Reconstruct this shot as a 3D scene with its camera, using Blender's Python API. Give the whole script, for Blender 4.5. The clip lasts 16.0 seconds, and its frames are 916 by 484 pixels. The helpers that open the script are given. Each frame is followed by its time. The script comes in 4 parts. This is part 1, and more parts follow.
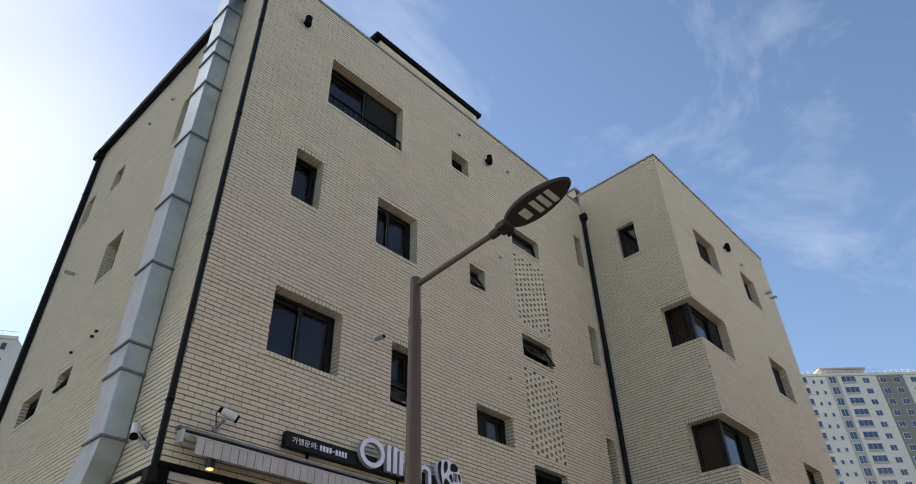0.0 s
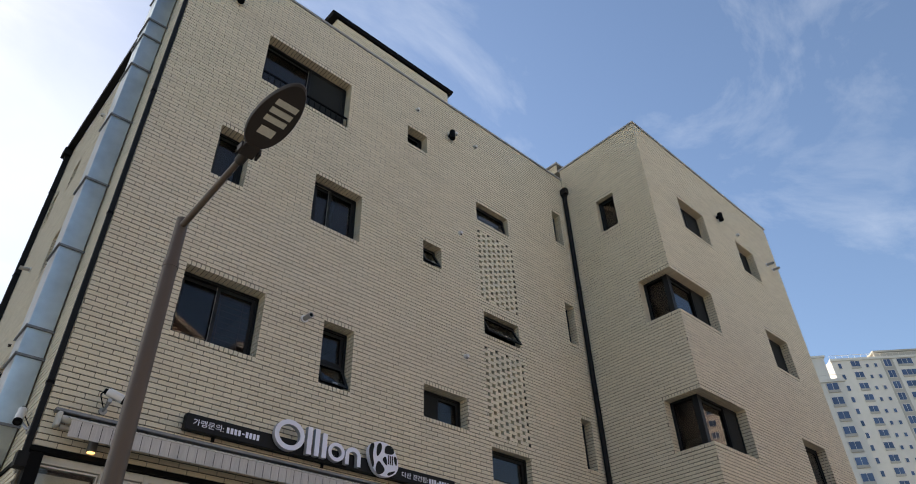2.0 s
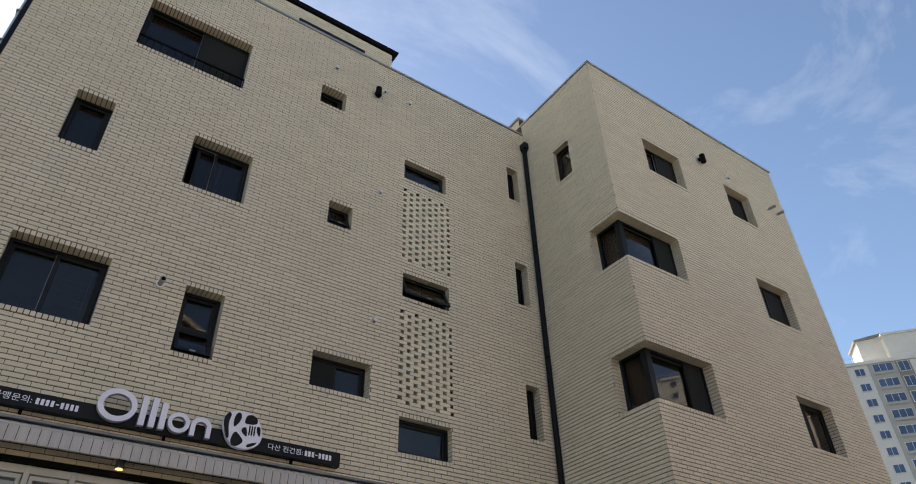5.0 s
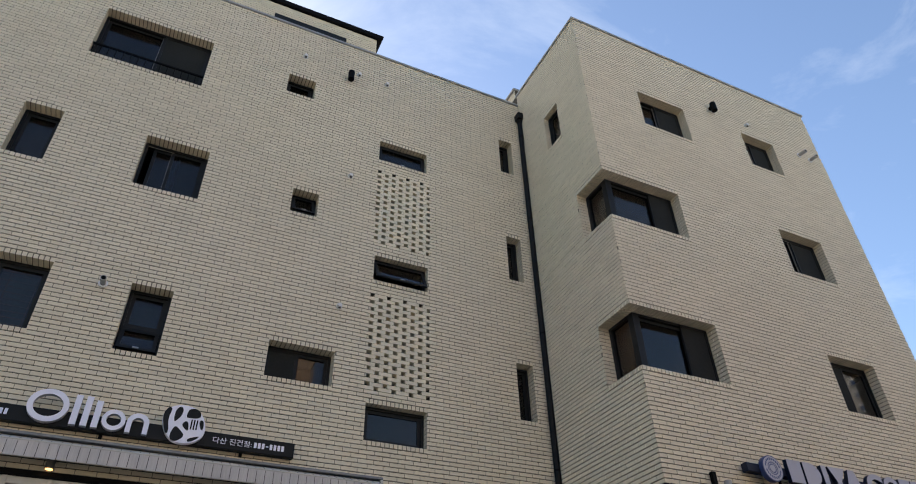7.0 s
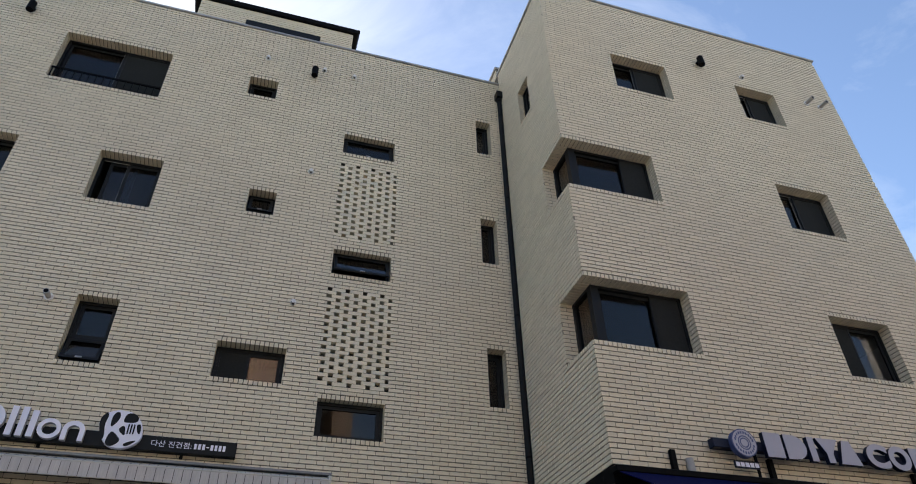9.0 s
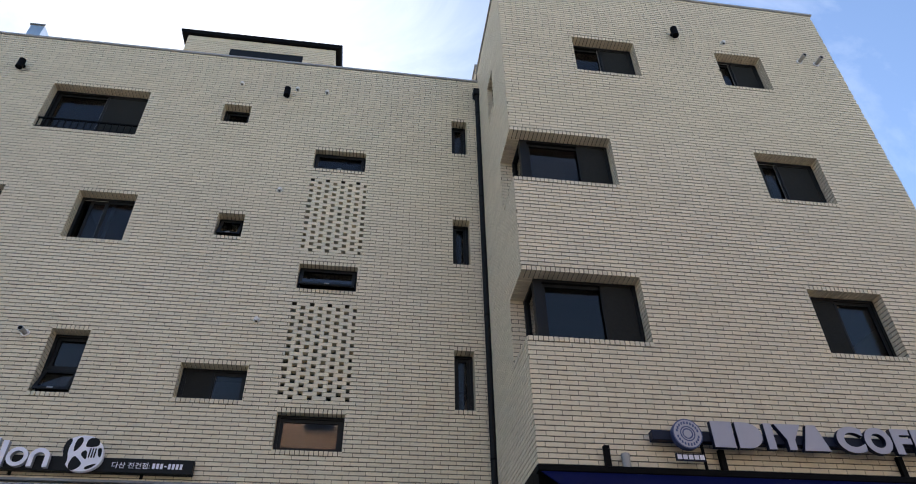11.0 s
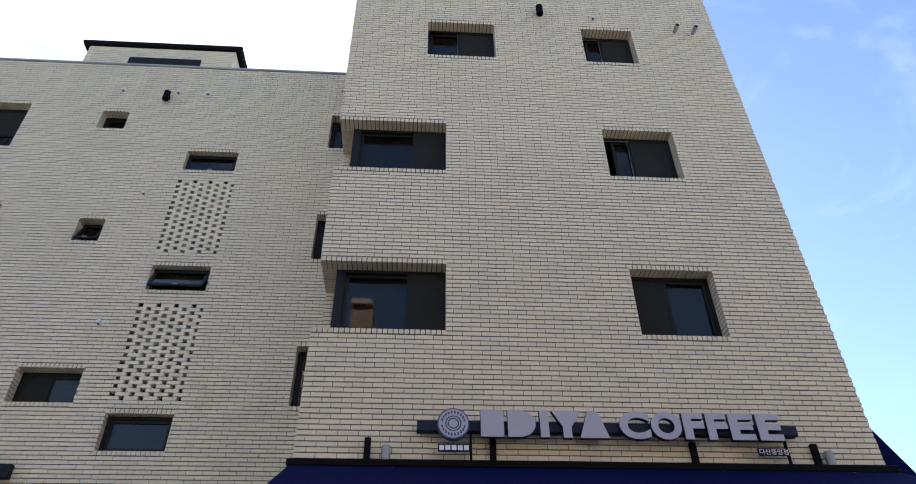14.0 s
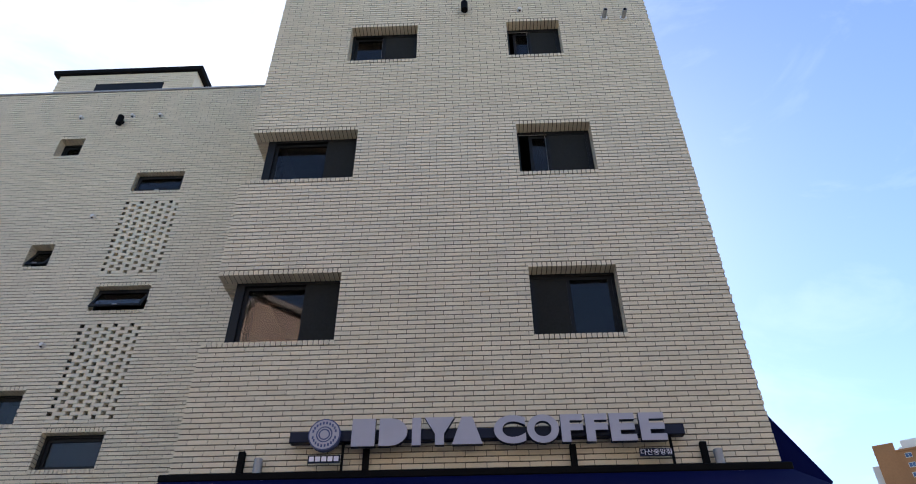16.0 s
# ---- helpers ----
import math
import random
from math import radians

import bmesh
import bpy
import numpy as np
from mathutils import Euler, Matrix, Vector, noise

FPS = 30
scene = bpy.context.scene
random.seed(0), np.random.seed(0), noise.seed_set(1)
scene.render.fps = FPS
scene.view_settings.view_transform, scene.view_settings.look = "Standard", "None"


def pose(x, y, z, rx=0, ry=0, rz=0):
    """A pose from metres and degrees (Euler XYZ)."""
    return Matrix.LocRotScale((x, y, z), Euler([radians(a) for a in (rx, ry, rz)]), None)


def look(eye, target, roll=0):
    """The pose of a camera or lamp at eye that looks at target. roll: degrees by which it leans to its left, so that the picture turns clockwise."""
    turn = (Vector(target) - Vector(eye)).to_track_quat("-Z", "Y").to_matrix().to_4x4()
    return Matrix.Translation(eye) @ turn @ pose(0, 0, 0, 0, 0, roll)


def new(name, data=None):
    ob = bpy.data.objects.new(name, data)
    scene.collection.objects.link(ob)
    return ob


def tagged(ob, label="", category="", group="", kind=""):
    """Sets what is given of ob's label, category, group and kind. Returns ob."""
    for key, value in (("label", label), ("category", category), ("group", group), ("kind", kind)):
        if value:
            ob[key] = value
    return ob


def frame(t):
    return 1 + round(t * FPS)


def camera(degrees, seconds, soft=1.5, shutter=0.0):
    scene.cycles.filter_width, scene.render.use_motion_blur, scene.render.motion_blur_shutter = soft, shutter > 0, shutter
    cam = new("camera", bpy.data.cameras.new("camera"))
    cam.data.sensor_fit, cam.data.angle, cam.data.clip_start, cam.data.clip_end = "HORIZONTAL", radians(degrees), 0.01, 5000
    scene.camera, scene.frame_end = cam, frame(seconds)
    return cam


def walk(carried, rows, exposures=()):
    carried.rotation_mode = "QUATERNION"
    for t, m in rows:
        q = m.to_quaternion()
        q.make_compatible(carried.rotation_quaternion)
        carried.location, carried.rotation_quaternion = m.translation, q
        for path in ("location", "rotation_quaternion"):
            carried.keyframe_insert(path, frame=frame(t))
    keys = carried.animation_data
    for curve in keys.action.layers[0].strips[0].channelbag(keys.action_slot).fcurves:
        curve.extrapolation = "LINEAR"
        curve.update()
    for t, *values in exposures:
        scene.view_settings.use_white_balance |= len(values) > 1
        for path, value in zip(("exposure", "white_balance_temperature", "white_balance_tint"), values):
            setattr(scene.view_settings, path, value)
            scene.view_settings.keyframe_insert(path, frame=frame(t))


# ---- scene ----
cam = camera(67.9, 16.0, soft=1.0)
PATH = [
    (0, (-0.104, 0.072, 1.922), (1.089, 1.145, 3.115), -1.9),
    (0.5, (0.326, -0.084, 1.898), (1.514, 1.0, 3.087), -1.8),
    (1, (0.733, -0.248, 1.89), (1.918, 0.836, 3.081), -1.8),
    (1.5, (1.17, -0.397, 1.863), (2.323, 0.718, 3.058), -2.0),
    (2, (1.623, -0.62, 1.872), (2.734, 0.54, 3.064), -2.0),
    (2.5, (2.13, -0.741, 1.832), (3.182, 0.467, 3.029), -2.1),
    (3, (2.66, -0.913, 1.813), (3.648, 0.351, 3.006), -2.0),
    (3.5, (3.2, -1.076, 1.829), (4.164, 0.208, 3.022), -2.0),
    (4, (3.784, -1.189, 1.815), (4.74, 0.102, 3.006), -1.8),
    (4.5, (4.389, -1.353, 1.795), (5.334, -0.059, 2.991), -1.5),
    (5, (4.908, -1.431, 1.794), (5.836, -0.127, 2.994), -1.6),
    (7.5, (7.585, -1.875, 1.781), (8.247, -0.423, 2.987), -1.4),
    (8, (8.105, -1.948, 1.798), (8.729, -0.48, 3.004), -1.4),
    (8.5, (8.614, -1.951, 1.782), (9.163, -0.456, 2.992), -1.4),
    (9, (9.138, -2.055, 1.787), (9.63, -0.54, 2.997), -1.4),
    (11.5, (11.832, -2.478, 1.838), (12.024, -0.902, 3.055), -1.0),
    (12, (12.39, -2.459, 1.843), (12.558, -0.879, 3.059), -1.0),
    (12.5, (12.925, -2.464, 1.841), (13.089, -0.884, 3.057), -0.9),
    (13, (13.464, -2.457, 1.852), (13.608, -0.874, 3.065), -0.8),
    (13.5, (14.067, -2.523, 1.836), (14.198, -0.941, 3.052), -0.7),
    (14, (14.648, -2.528, 1.82), (14.758, -0.944, 3.037), -0.7),
    (14.5, (15.238, -2.558, 1.839), (15.343, -0.974, 3.055), -0.7),
    (15, (15.825, -2.5, 1.873), (15.909, -0.914, 3.088), -0.5),
    (15.5, (16.36, -2.5, 1.92), (16.399, -0.911, 3.133), -0.4),
    (16, (16.845, -2.535, 1.949), (16.794, -0.943, 3.16), -0.6),
]
walk(cam, [(t, look(eye, target, roll)) for t, eye, target, roll in PATH],
     exposures=[(0.0, 0.94, 6950, 11), (3.5, 0.92, 7350, 11), (7.5, 1.22, 6900, 11), (9.0, 1.15, 6800, 11), (13.5, 1.34, 6300, 13), (16.0, 1.21, 6200, 13)])

# ---- world, sun, exposure ----
SUN_WAY = Vector((0.07, 0.78, 0.62)).normalized()          # towards the sun: behind the building
world = bpy.data.worlds.new("sky")
scene.world = world
world.use_nodes = True
wn, wl = world.node_tree.nodes, world.node_tree.links
wn.clear()
sky = wn.new("ShaderNodeTexSky")
sky.sky_type = "NISHITA"
sky.sun_disc = False
sky.sun_elevation = math.asin(SUN_WAY.z)
sky.sun_rotation = math.atan2(SUN_WAY.x, SUN_WAY.y)
sky.air_density, sky.dust_density, sky.ozone_density = 1.0, 0.2, 3.0
wcoord = wn.new("ShaderNodeTexCoord")
wmap = wn.new("ShaderNodeMapping")
wmap.inputs["Scale"].default_value = (1.3, 2.6, 3.4)
wmap.inputs["Rotation"].default_value = (0.3, 0.2, 0.6)
wnoise = wn.new("ShaderNodeTexNoise")
wnoise.inputs["Scale"].default_value = 1.7
wnoise.inputs["Detail"].default_value = 9
wnoise.inputs["Roughness"].default_value = 0.62
wnoise.inputs["Distortion"].default_value = 0.6
wramp = wn.new("ShaderNodeValToRGB")
wramp.color_ramp.elements[0].position, wramp.color_ramp.elements[0].color = 0.52, (0, 0, 0, 1)
wramp.color_ramp.elements[1].position, wramp.color_ramp.elements[1].color = 0.95, (0.34, 0.34, 0.34, 1)
wmix = wn.new("ShaderNodeMixRGB")
wmix.inputs[2].default_value = (7.5, 8.0, 8.6, 1)
wback = wn.new("ShaderNodeBackground")
wback.inputs["Strength"].default_value = 0.1
wout = wn.new("ShaderNodeOutputWorld")
wl.new(wcoord.outputs["Generated"], wmap.inputs["Vector"])
wl.new(wmap.outputs["Vector"], wnoise.inputs["Vector"])
wl.new(wnoise.outputs["Fac"], wramp.inputs["Fac"])
wl.new(wramp.outputs["Color"], wmix.inputs[0])
wl.new(sky.outputs["Color"], wmix.inputs[1])
# a thin veil of high cloud on the sun's side, thicker to the west
wsep = wn.new("ShaderNodeSeparateXYZ")
wl.new(wcoord.outputs["Generated"], wsep.inputs[0])
wwest = wn.new("ShaderNodeMapRange")
wwest.interpolation_type = "SMOOTHSTEP"
for key, value in (("From Min", 0.20), ("From Max", -0.20), ("To Min", 0.0), ("To Max", 0.9)):
    wwest.inputs[key].default_value = value
wl.new(wsep.outputs["X"], wwest.inputs["Value"])
wnorth = wn.new("ShaderNodeMapRange")
wnorth.interpolation_type = "SMOOTHSTEP"
for key, value in (("From Min", -0.1), ("From Max", 0.4)):
    wnorth.inputs[key].default_value = value
wl.new(wsep.outputs["Y"], wnorth.inputs["Value"])
wsoft = wn.new("ShaderNodeMath")
wsoft.operation = "MULTIPLY"
wl.new(wwest.outputs[0], wsoft.inputs[0])
wl.new(wnorth.outputs[0], wsoft.inputs[1])
wthin = wn.new("ShaderNodeMath")
wthin.operation = "MULTIPLY_ADD"
wthin.use_clamp = True
wthin.inputs[1].default_value, wthin.inputs[2].default_value = 1.5, -0.02
wl.new(wnoise.outputs["Fac"], wthin.inputs[0])
wveil = wn.new("ShaderNodeMath")
wveil.operation = "MULTIPLY"
wl.new(wsoft.outputs[0], wveil.inputs[0])
wl.new(wthin.outputs[0], wveil.inputs[1])
wmix2 = wn.new("ShaderNodeMixRGB")
wmix2.inputs[2].default_value = (6.6, 6.9, 7.2, 1)
wl.new(wveil.outputs[0], wmix2.inputs[0])
wl.new(wmix.outputs["Color"], wmix2.inputs[1])
wl.new(wmix2.outputs["Color"], wback.inputs["Color"])
wl.new(wback.outputs["Background"], wout.inputs["Surface"])
sun_data = bpy.data.lights.new("sun", "SUN")
sun_data.energy, sun_data.angle, sun_data.color = 4.2, radians(0.53), (1.0, 0.95, 0.87)
sun = new("sun", sun_data)
sun.matrix_world = look(SUN_WAY * 60, (0, 0, 0))


# ---- materials ----
def material(name, colour, rough=0.7, metal=0.0, vary=0.12, grain=14.0, bump=0.15, coarse=1.3, piece="", tint=None, stretch=(1, 1, 1)):
    """Principled surface with two scales of variation in world space; piece: 'island' or 'object' varies each piece."""
    m = bpy.data.materials.new(name)
    m.use_nodes = True
    n, l = m.node_tree.nodes, m.node_tree.links
    b = n["Principled BSDF"]
    b.inputs["Roughness"].default_value, b.inputs["Metallic"].default_value = rough, metal
    geo = n.new("ShaderNodeNewGeometry")
    mp = n.new("ShaderNodeMapping")
    mp.inputs["Scale"].default_value = stretch
    l.new(geo.outputs["Position"], mp.inputs["Vector"])
    big, fine = n.new("ShaderNodeTexNoise"), n.new("ShaderNodeTexNoise")
    big.inputs["Scale"].default_value, big.inputs["Detail"].default_value = coarse, 5
    fine.inputs["Scale"].default_value, fine.inputs["Detail"].default_value = grain, 6
    for tex in (big, fine):
        l.new(mp.outputs["Vector"], tex.inputs["Vector"])
    add = n.new("ShaderNodeMath")
    add.operation = "ADD"
    l.new(big.outputs["Fac"], add.inputs[0])
    l.new(fine.outputs["Fac"], add.inputs[1])
    last = add.outputs[0]
    if piece:
        info = n.new("ShaderNodeObjectInfo") if piece == "object" else geo
        mul = n.new("ShaderNodeMath")
        mul.operation = "MULTIPLY_ADD"
        mul.inputs[1].default_value = 1.1
        l.new(info.outputs["Random" if piece == "object" else "Random Per Island"], mul.inputs[0])
        l.new(last, mul.inputs[2])
        last = mul.outputs[0]
    rng = n.new("ShaderNodeMapRange")
    rng.inputs["From Min"].default_value, rng.inputs["From Max"].default_value = 0.6, 1.4 + (1.1 if piece else 0)
    l.new(last, rng.inputs["Value"])
    mix = n.new("ShaderNodeMixRGB")
    lo = [c * (1 - vary) for c in colour]
    hi = [min(1, c * (1 + vary)) for c in (tint or colour)]
    mix.inputs[1].default_value, mix.inputs[2].default_value = (*lo, 1), (*hi, 1)
    l.new(rng.outputs[0], mix.inputs[0])
    l.new(mix.outputs[0], b.inputs["Base Color"])
    if bump:
        bn = n.new("ShaderNodeBump")
        bn.inputs["Strength"].default_value, bn.inputs["Distance"].default_value = bump, 0.004
        l.new(fine.outputs["Fac"], bn.inputs["Height"])
        l.new(bn.outputs["Normal"], b.inputs["Normal"])
    return m


def glass(name, colour, rough=0.0):
    m = bpy.data.materials.new(name)
    m.use_nodes = True
    b = m.node_tree.nodes["Principled BSDF"]
    b.inputs["Base Color"].default_value = (*colour, 1)
    b.inputs["Roughness"].default_value = rough
    b.inputs["Transmission Weight"].default_value = 1.0
    b.inputs["Specular Tint"].default_value = (1.0, 0.84, 0.74, 1)
    b.inputs["IOR"].default_value = 1.46
    return m


def glow(name, colour, strength):
    m = material(name, colour, 0.4)
    b = m.node_tree.nodes["Principled BSDF"]
    b.inputs["Emission Color"].default_value = (*colour, 1)
    b.inputs["Emission Strength"].default_value = strength
    return m


BRICK = (0.70, 0.612, 0.452)
BRICK_HI = (0.745, 0.656, 0.495)
M_BRICK = material("cream_brick", BRICK, 0.75, vary=0.05, grain=55, bump=0.35, coarse=0.7, piece="island", tint=BRICK_HI)
M_BRICK_ONE = material("cream_brick_single", BRICK, 0.75, vary=0.05, grain=55, bump=0.35, coarse=0.7, piece="object", tint=BRICK_HI)
M_MORTAR = material("dark_mortar", (0.088, 0.074, 0.054), 0.95, vary=0.2, grain=40, bump=0.5)
M_POINT = material("pale_pointing", (0.21, 0.18, 0.132), 0.95, vary=0.18, grain=40, bump=0.4)
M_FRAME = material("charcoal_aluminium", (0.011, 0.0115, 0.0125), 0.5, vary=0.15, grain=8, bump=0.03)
M_GLASS = glass("window_glass", (0.42, 0.46, 0.52))
M_CLEAR = glass("clear_shop_glass", (0.86, 0.88, 0.86))
M_MESH = material("insect_mesh", (0.020, 0.021, 0.020), 0.9, vary=0.2, grain=30)
# the gloom of unlit rooms is put into this plaster colour
M_INSIDE = material("unlit_room_plaster", (0.13, 0.12, 0.11), 0.9, vary=0.08, grain=9)
M_CAP = material("grey_metal_cap", (0.36, 0.36, 0.36), 0.5, 0.3, vary=0.12, grain=6, bump=0.03)
M_DARK = material("black_painted_metal", (0.005, 0.005, 0.0055), 0.6, vary=0.2, grain=9, bump=0.05)
M_PIPE = material("dark_grey_pipe", (0.006, 0.006, 0.0065), 0.6, vary=0.2, grain=7, bump=0.04)
M_GALV = material("galvanised_steel", (0.57, 0.635, 0.66), 0.34, 0.9, vary=0.16, grain=5, bump=0.05, coarse=2.2)
M_GALV_RIB = material("galvanised_flange", (0.22, 0.225, 0.235), 0.55, 0.5, vary=0.25, grain=12, bump=0.1)
M_STEEL = material("stainless_vent", (0.42, 0.40, 0.38), 0.4, 0.6, vary=0.1, grain=12, bump=0.03)
M_WHITE = material("white_sign_acrylic", (0.84, 0.83, 0.93), 0.4, vary=0.04, grain=5, bump=0.02)
M_WHITE_EDGE = material("grey_sign_return", (0.42, 0.42, 0.45), 0.5, vary=0.08, grain=5, bump=0.02)
M_SIGN = material("black_sign_panel", (0.006, 0.0065, 0.0075), 0.5, vary=0.25, grain=6, bump=0.03)
M_NAVY = material("navy_sign_metal", (0.010, 0.015, 0.036), 0.5, vary=0.2, grain=6, bump=0.03)
M_NAVY_CLOTH = material("navy_awning_cloth", (0.0024, 0.0050, 0.050), 0.85, vary=0.2, grain=60, bump=0.3)
M_LAV = material("lilac_grey_sign_face", (0.42, 0.42, 0.50), 0.45, vary=0.05, grain=5, bump=0.02)
M_BLUE = material("blue_medallion", (0.05, 0.075, 0.2), 0.45, vary=0.1, grain=6, bump=0.02)
M_CLOTH = material("grey_awning_cloth", (0.52, 0.49, 0.47), 0.85, vary=0.18, grain=18, bump=0.2, stretch=(6, 1, 0.4))
M_ALU = material("white_aluminium", (0.55, 0.53, 0.48), 0.45, vary=0.08, grain=8, bump=0.03)
M_BROWN = material("bronze_lamp_paint", (0.105, 0.074, 0.054), 0.42, 0.2, vary=0.12, grain=9, bump=0.04, stretch=(1, 1, 0.2))
M_LAMP_UNDER = material("lamp_underside", (0.045, 0.034, 0.027), 0.55, 0.2, vary=0.15, grain=9, bump=0.04)
M_LED = material("led_lens", (0.72, 0.7, 0.6), 0.25, vary=0.12, grain=60, bump=0.3)
M_CCTV = material("white_cctv_plastic", (0.72, 0.71, 0.69), 0.4, vary=0.06, grain=9, bump=0.02)
M_SPOT = material("grey_spotlight_paint", (0.15, 0.135, 0.12), 0.5, 0.3, vary=0.12, grain=9, bump=0.03)
M_WARM = glow("warm_spot_bulb", (1.0, 0.55, 0.2), 1.4)
M_ASPHALT = material("asphalt", (0.05, 0.05, 0.052), 0.9, vary=0.3, grain=30, bump=0.4)
M_PAVING = material("concrete_paving", (0.28, 0.262, 0.23), 0.85, vary=0.15, grain=20, bump=0.3)
M_TOWER = material("tower_paint", (0.74, 0.70, 0.63), 0.85, vary=0.06, grain=0.8, coarse=0.1, bump=0)
M_TOWER_GREY = material("tower_grey_paint", (0.46, 0.43, 0.38), 0.85, vary=0.06, grain=0.8, coarse=0.1, bump=0)
M_TOWER_DARK = material("tower_dark_paint", (0.26, 0.245, 0.21), 0.85, vary=0.06, grain=0.8, coarse=0.1, bump=0)
M_TOWER_GLASS = material("tower_glass", (0.06, 0.10, 0.19), 0.12, vary=0.4, grain=0.3, coarse=0.15, bump=0)
M_ORANGE = material("orange_brick_paint", (0.36, 0.165, 0.065), 0.85, vary=0.12, grain=2.0, coarse=0.2, bump=0)
M_GREYWALL = material("grey_render", (0.33, 0.27, 0.205), 0.85, vary=0.08, grain=1.0, coarse=0.2, bump=0)
M_PEACH = material("peach_render", (0.74, 0.58, 0.47), 0.85, vary=0.08, grain=1.0, coarse=0.2, bump=0)
M_CURTAIN = material("pale_curtain", (0.5, 0.47, 0.42), 0.9, vary=0.12, grain=5, bump=0.1, stretch=(8, 8, 0.3))
M_BLIND = material("brown_blind_wood", (0.20, 0.085, 0.045), 0.6, vary=0.2, grain=20, bump=0.1, stretch=(0.3, 1, 4))
M_PLINTH = material("shop_board", (0.6, 0.55, 0.45), 0.6, vary=0.06, grain=6)
for dark in (M_FRAME, M_DARK, M_PIPE, M_SIGN, M_NAVY, M_NAVY_CLOTH, M_MESH):
    dark.node_tree.nodes["Principled BSDF"].inputs["Specular IOR Level"].default_value = 0.22
for cloth in (M_NAVY_CLOTH, M_DARK):
    cloth.node_tree.nodes["Principled BSDF"].inputs["Specular IOR Level"].default_value = 0.06


# ---- building helpers ----
class Solid:
    """Collects boxes and tubes in a wall's own axes: u along it, d out of it, z up."""

    def __init__(self, place=None, flip=False):
        self.v, self.f, self.place, self.flip = [], [], place or (lambda u, d, z: (u, d, z)), flip

    def add(self, verts, faces):
        k = len(self.v)
        self.v += [self.place(*p) for p in verts]
        self.f += [tuple(k + i for i in (reversed(q) if self.flip else q)) for q in faces]
        return self

    def box(self, u0, u1, d0, d1, z0, z1):
        return self.add([(u0, d0, z0), (u1, d0, z0), (u1, d1, z0), (u0, d1, z0), (u0, d0, z1), (u1, d0, z1), (u1, d1, z1), (u0, d1, z1)],
                        [(0, 3, 2, 1), (4, 5, 6, 7), (0, 1, 5, 4), (1, 2, 6, 5), (2, 3, 7, 6), (3, 0, 4, 7)])

    def hull8(self, pts):
        return self.add(pts, [(0, 3, 2, 1), (4, 5, 6, 7), (0, 1, 5, 4), (1, 2, 6, 5), (2, 3, 7, 6), (3, 0, 4, 7)])

    def tube(self, a, b, ra, rb=None, n=16, turn=0.0):
        a, b, rb = Vector(a), Vector(b), ra if rb is None else rb
        q = (b - a).to_track_quat("Z", "Y")
        ring = [Vector((math.cos(turn + math.tau * i / n), math.sin(turn + math.tau * i / n), 0)) for i in range(n)]
        pts = [a + q @ (p * ra) for p in ring] + [b + q @ (p * rb) for p in ring]
        return self.add([tuple(p) for p in pts],
                        [(i, (i + 1) % n, n + (i + 1) % n, n + i) for i in range(n)] + [tuple(reversed(range(n))), tuple(range(n, 2 * n))])

    def prism(self, outline, d0, d1):
        """An outline in (u, z), counter-clockwise, pushed from d0 to d1."""
        n = len(outline)
        return self.add([(u, d0, z) for u, z in outline] + [(u, d1, z) for u, z in outline],
                        [tuple(range(n)), tuple(reversed(range(n, 2 * n)))] + [(i, n + i, n + (i + 1) % n, (i + 1) % n) for i in range(n)])

    def ring(self, cu, cz, ru, rz, thick, d0, d1, n=32, a0=0.0, a1=math.tau):
        """A flat ring, or an arc of one, with depth."""
        closed = abs(a1 - a0 - math.tau) < 1e-6
        m = n if closed else n + 1
        pts = []
        for i in range(m):
            a = a0 + (a1 - a0) * i / n
            for r, d in ((1, d0), (1, d1), (0, d1), (0, d0)):
                pts.append((cu + math.cos(a) * (ru - (0 if r else thick)), d, cz + math.sin(a) * (rz - (0 if r else thick))))
        faces = []
        for i in range(n):
            j = (i + 1) % m
            for s in range(4):
                faces.append((4 * i + s, 4 * j + s, 4 * j + (s + 1) % 4, 4 * i + (s + 1) % 4))
        if not closed:
            faces += [(0, 1, 2, 3), (4 * n + 3, 4 * n + 2, 4 * n + 1, 4 * n)]
        return self.add(pts, faces)

    def mesh(self, name, mat, smooth=False, bevel=0.0):
        me = bpy.data.meshes.new(name)
        me.from_pydata(self.v, [], self.f)
        if bevel:
            bm = bmesh.new()
            bm.from_mesh(me)
            bmesh.ops.recalc_face_normals(bm, faces=bm.faces)
            bmesh.ops.bevel(bm, geom=[e for e in bm.edges if len(e.link_faces) == 2 and e.calc_face_angle(0) > 0.6], offset=bevel, segments=1, affect="EDGES")
            bm.to_mesh(me)
            bm.free()
        me.materials.append(mat)
        if smooth:
            me.shade_smooth()
            me.set_sharp_from_angle(angle=radians(35))
        me.update()
        return me


def thing(name, at=(0, 0, 0), label="", category="", group="", kind=""):
    e = new(name)
    e.location = at
    e.empty_display_size = 0.1
    return tagged(e, label, category, group, kind)


def part(name, solid, mat, parent=None, label="", smooth=False, bevel=0.0):
    ob = new(name, solid if isinstance(solid, bpy.types.Mesh) else solid.mesh(name, mat, smooth, bevel))
    if parent:
        ob.parent = parent
        base = Vector((0, 0, 0))
        p = parent
        while p:
            base += Vector(p.location)
            p = p.parent
        ob.location = -base
    return tagged(ob, label)


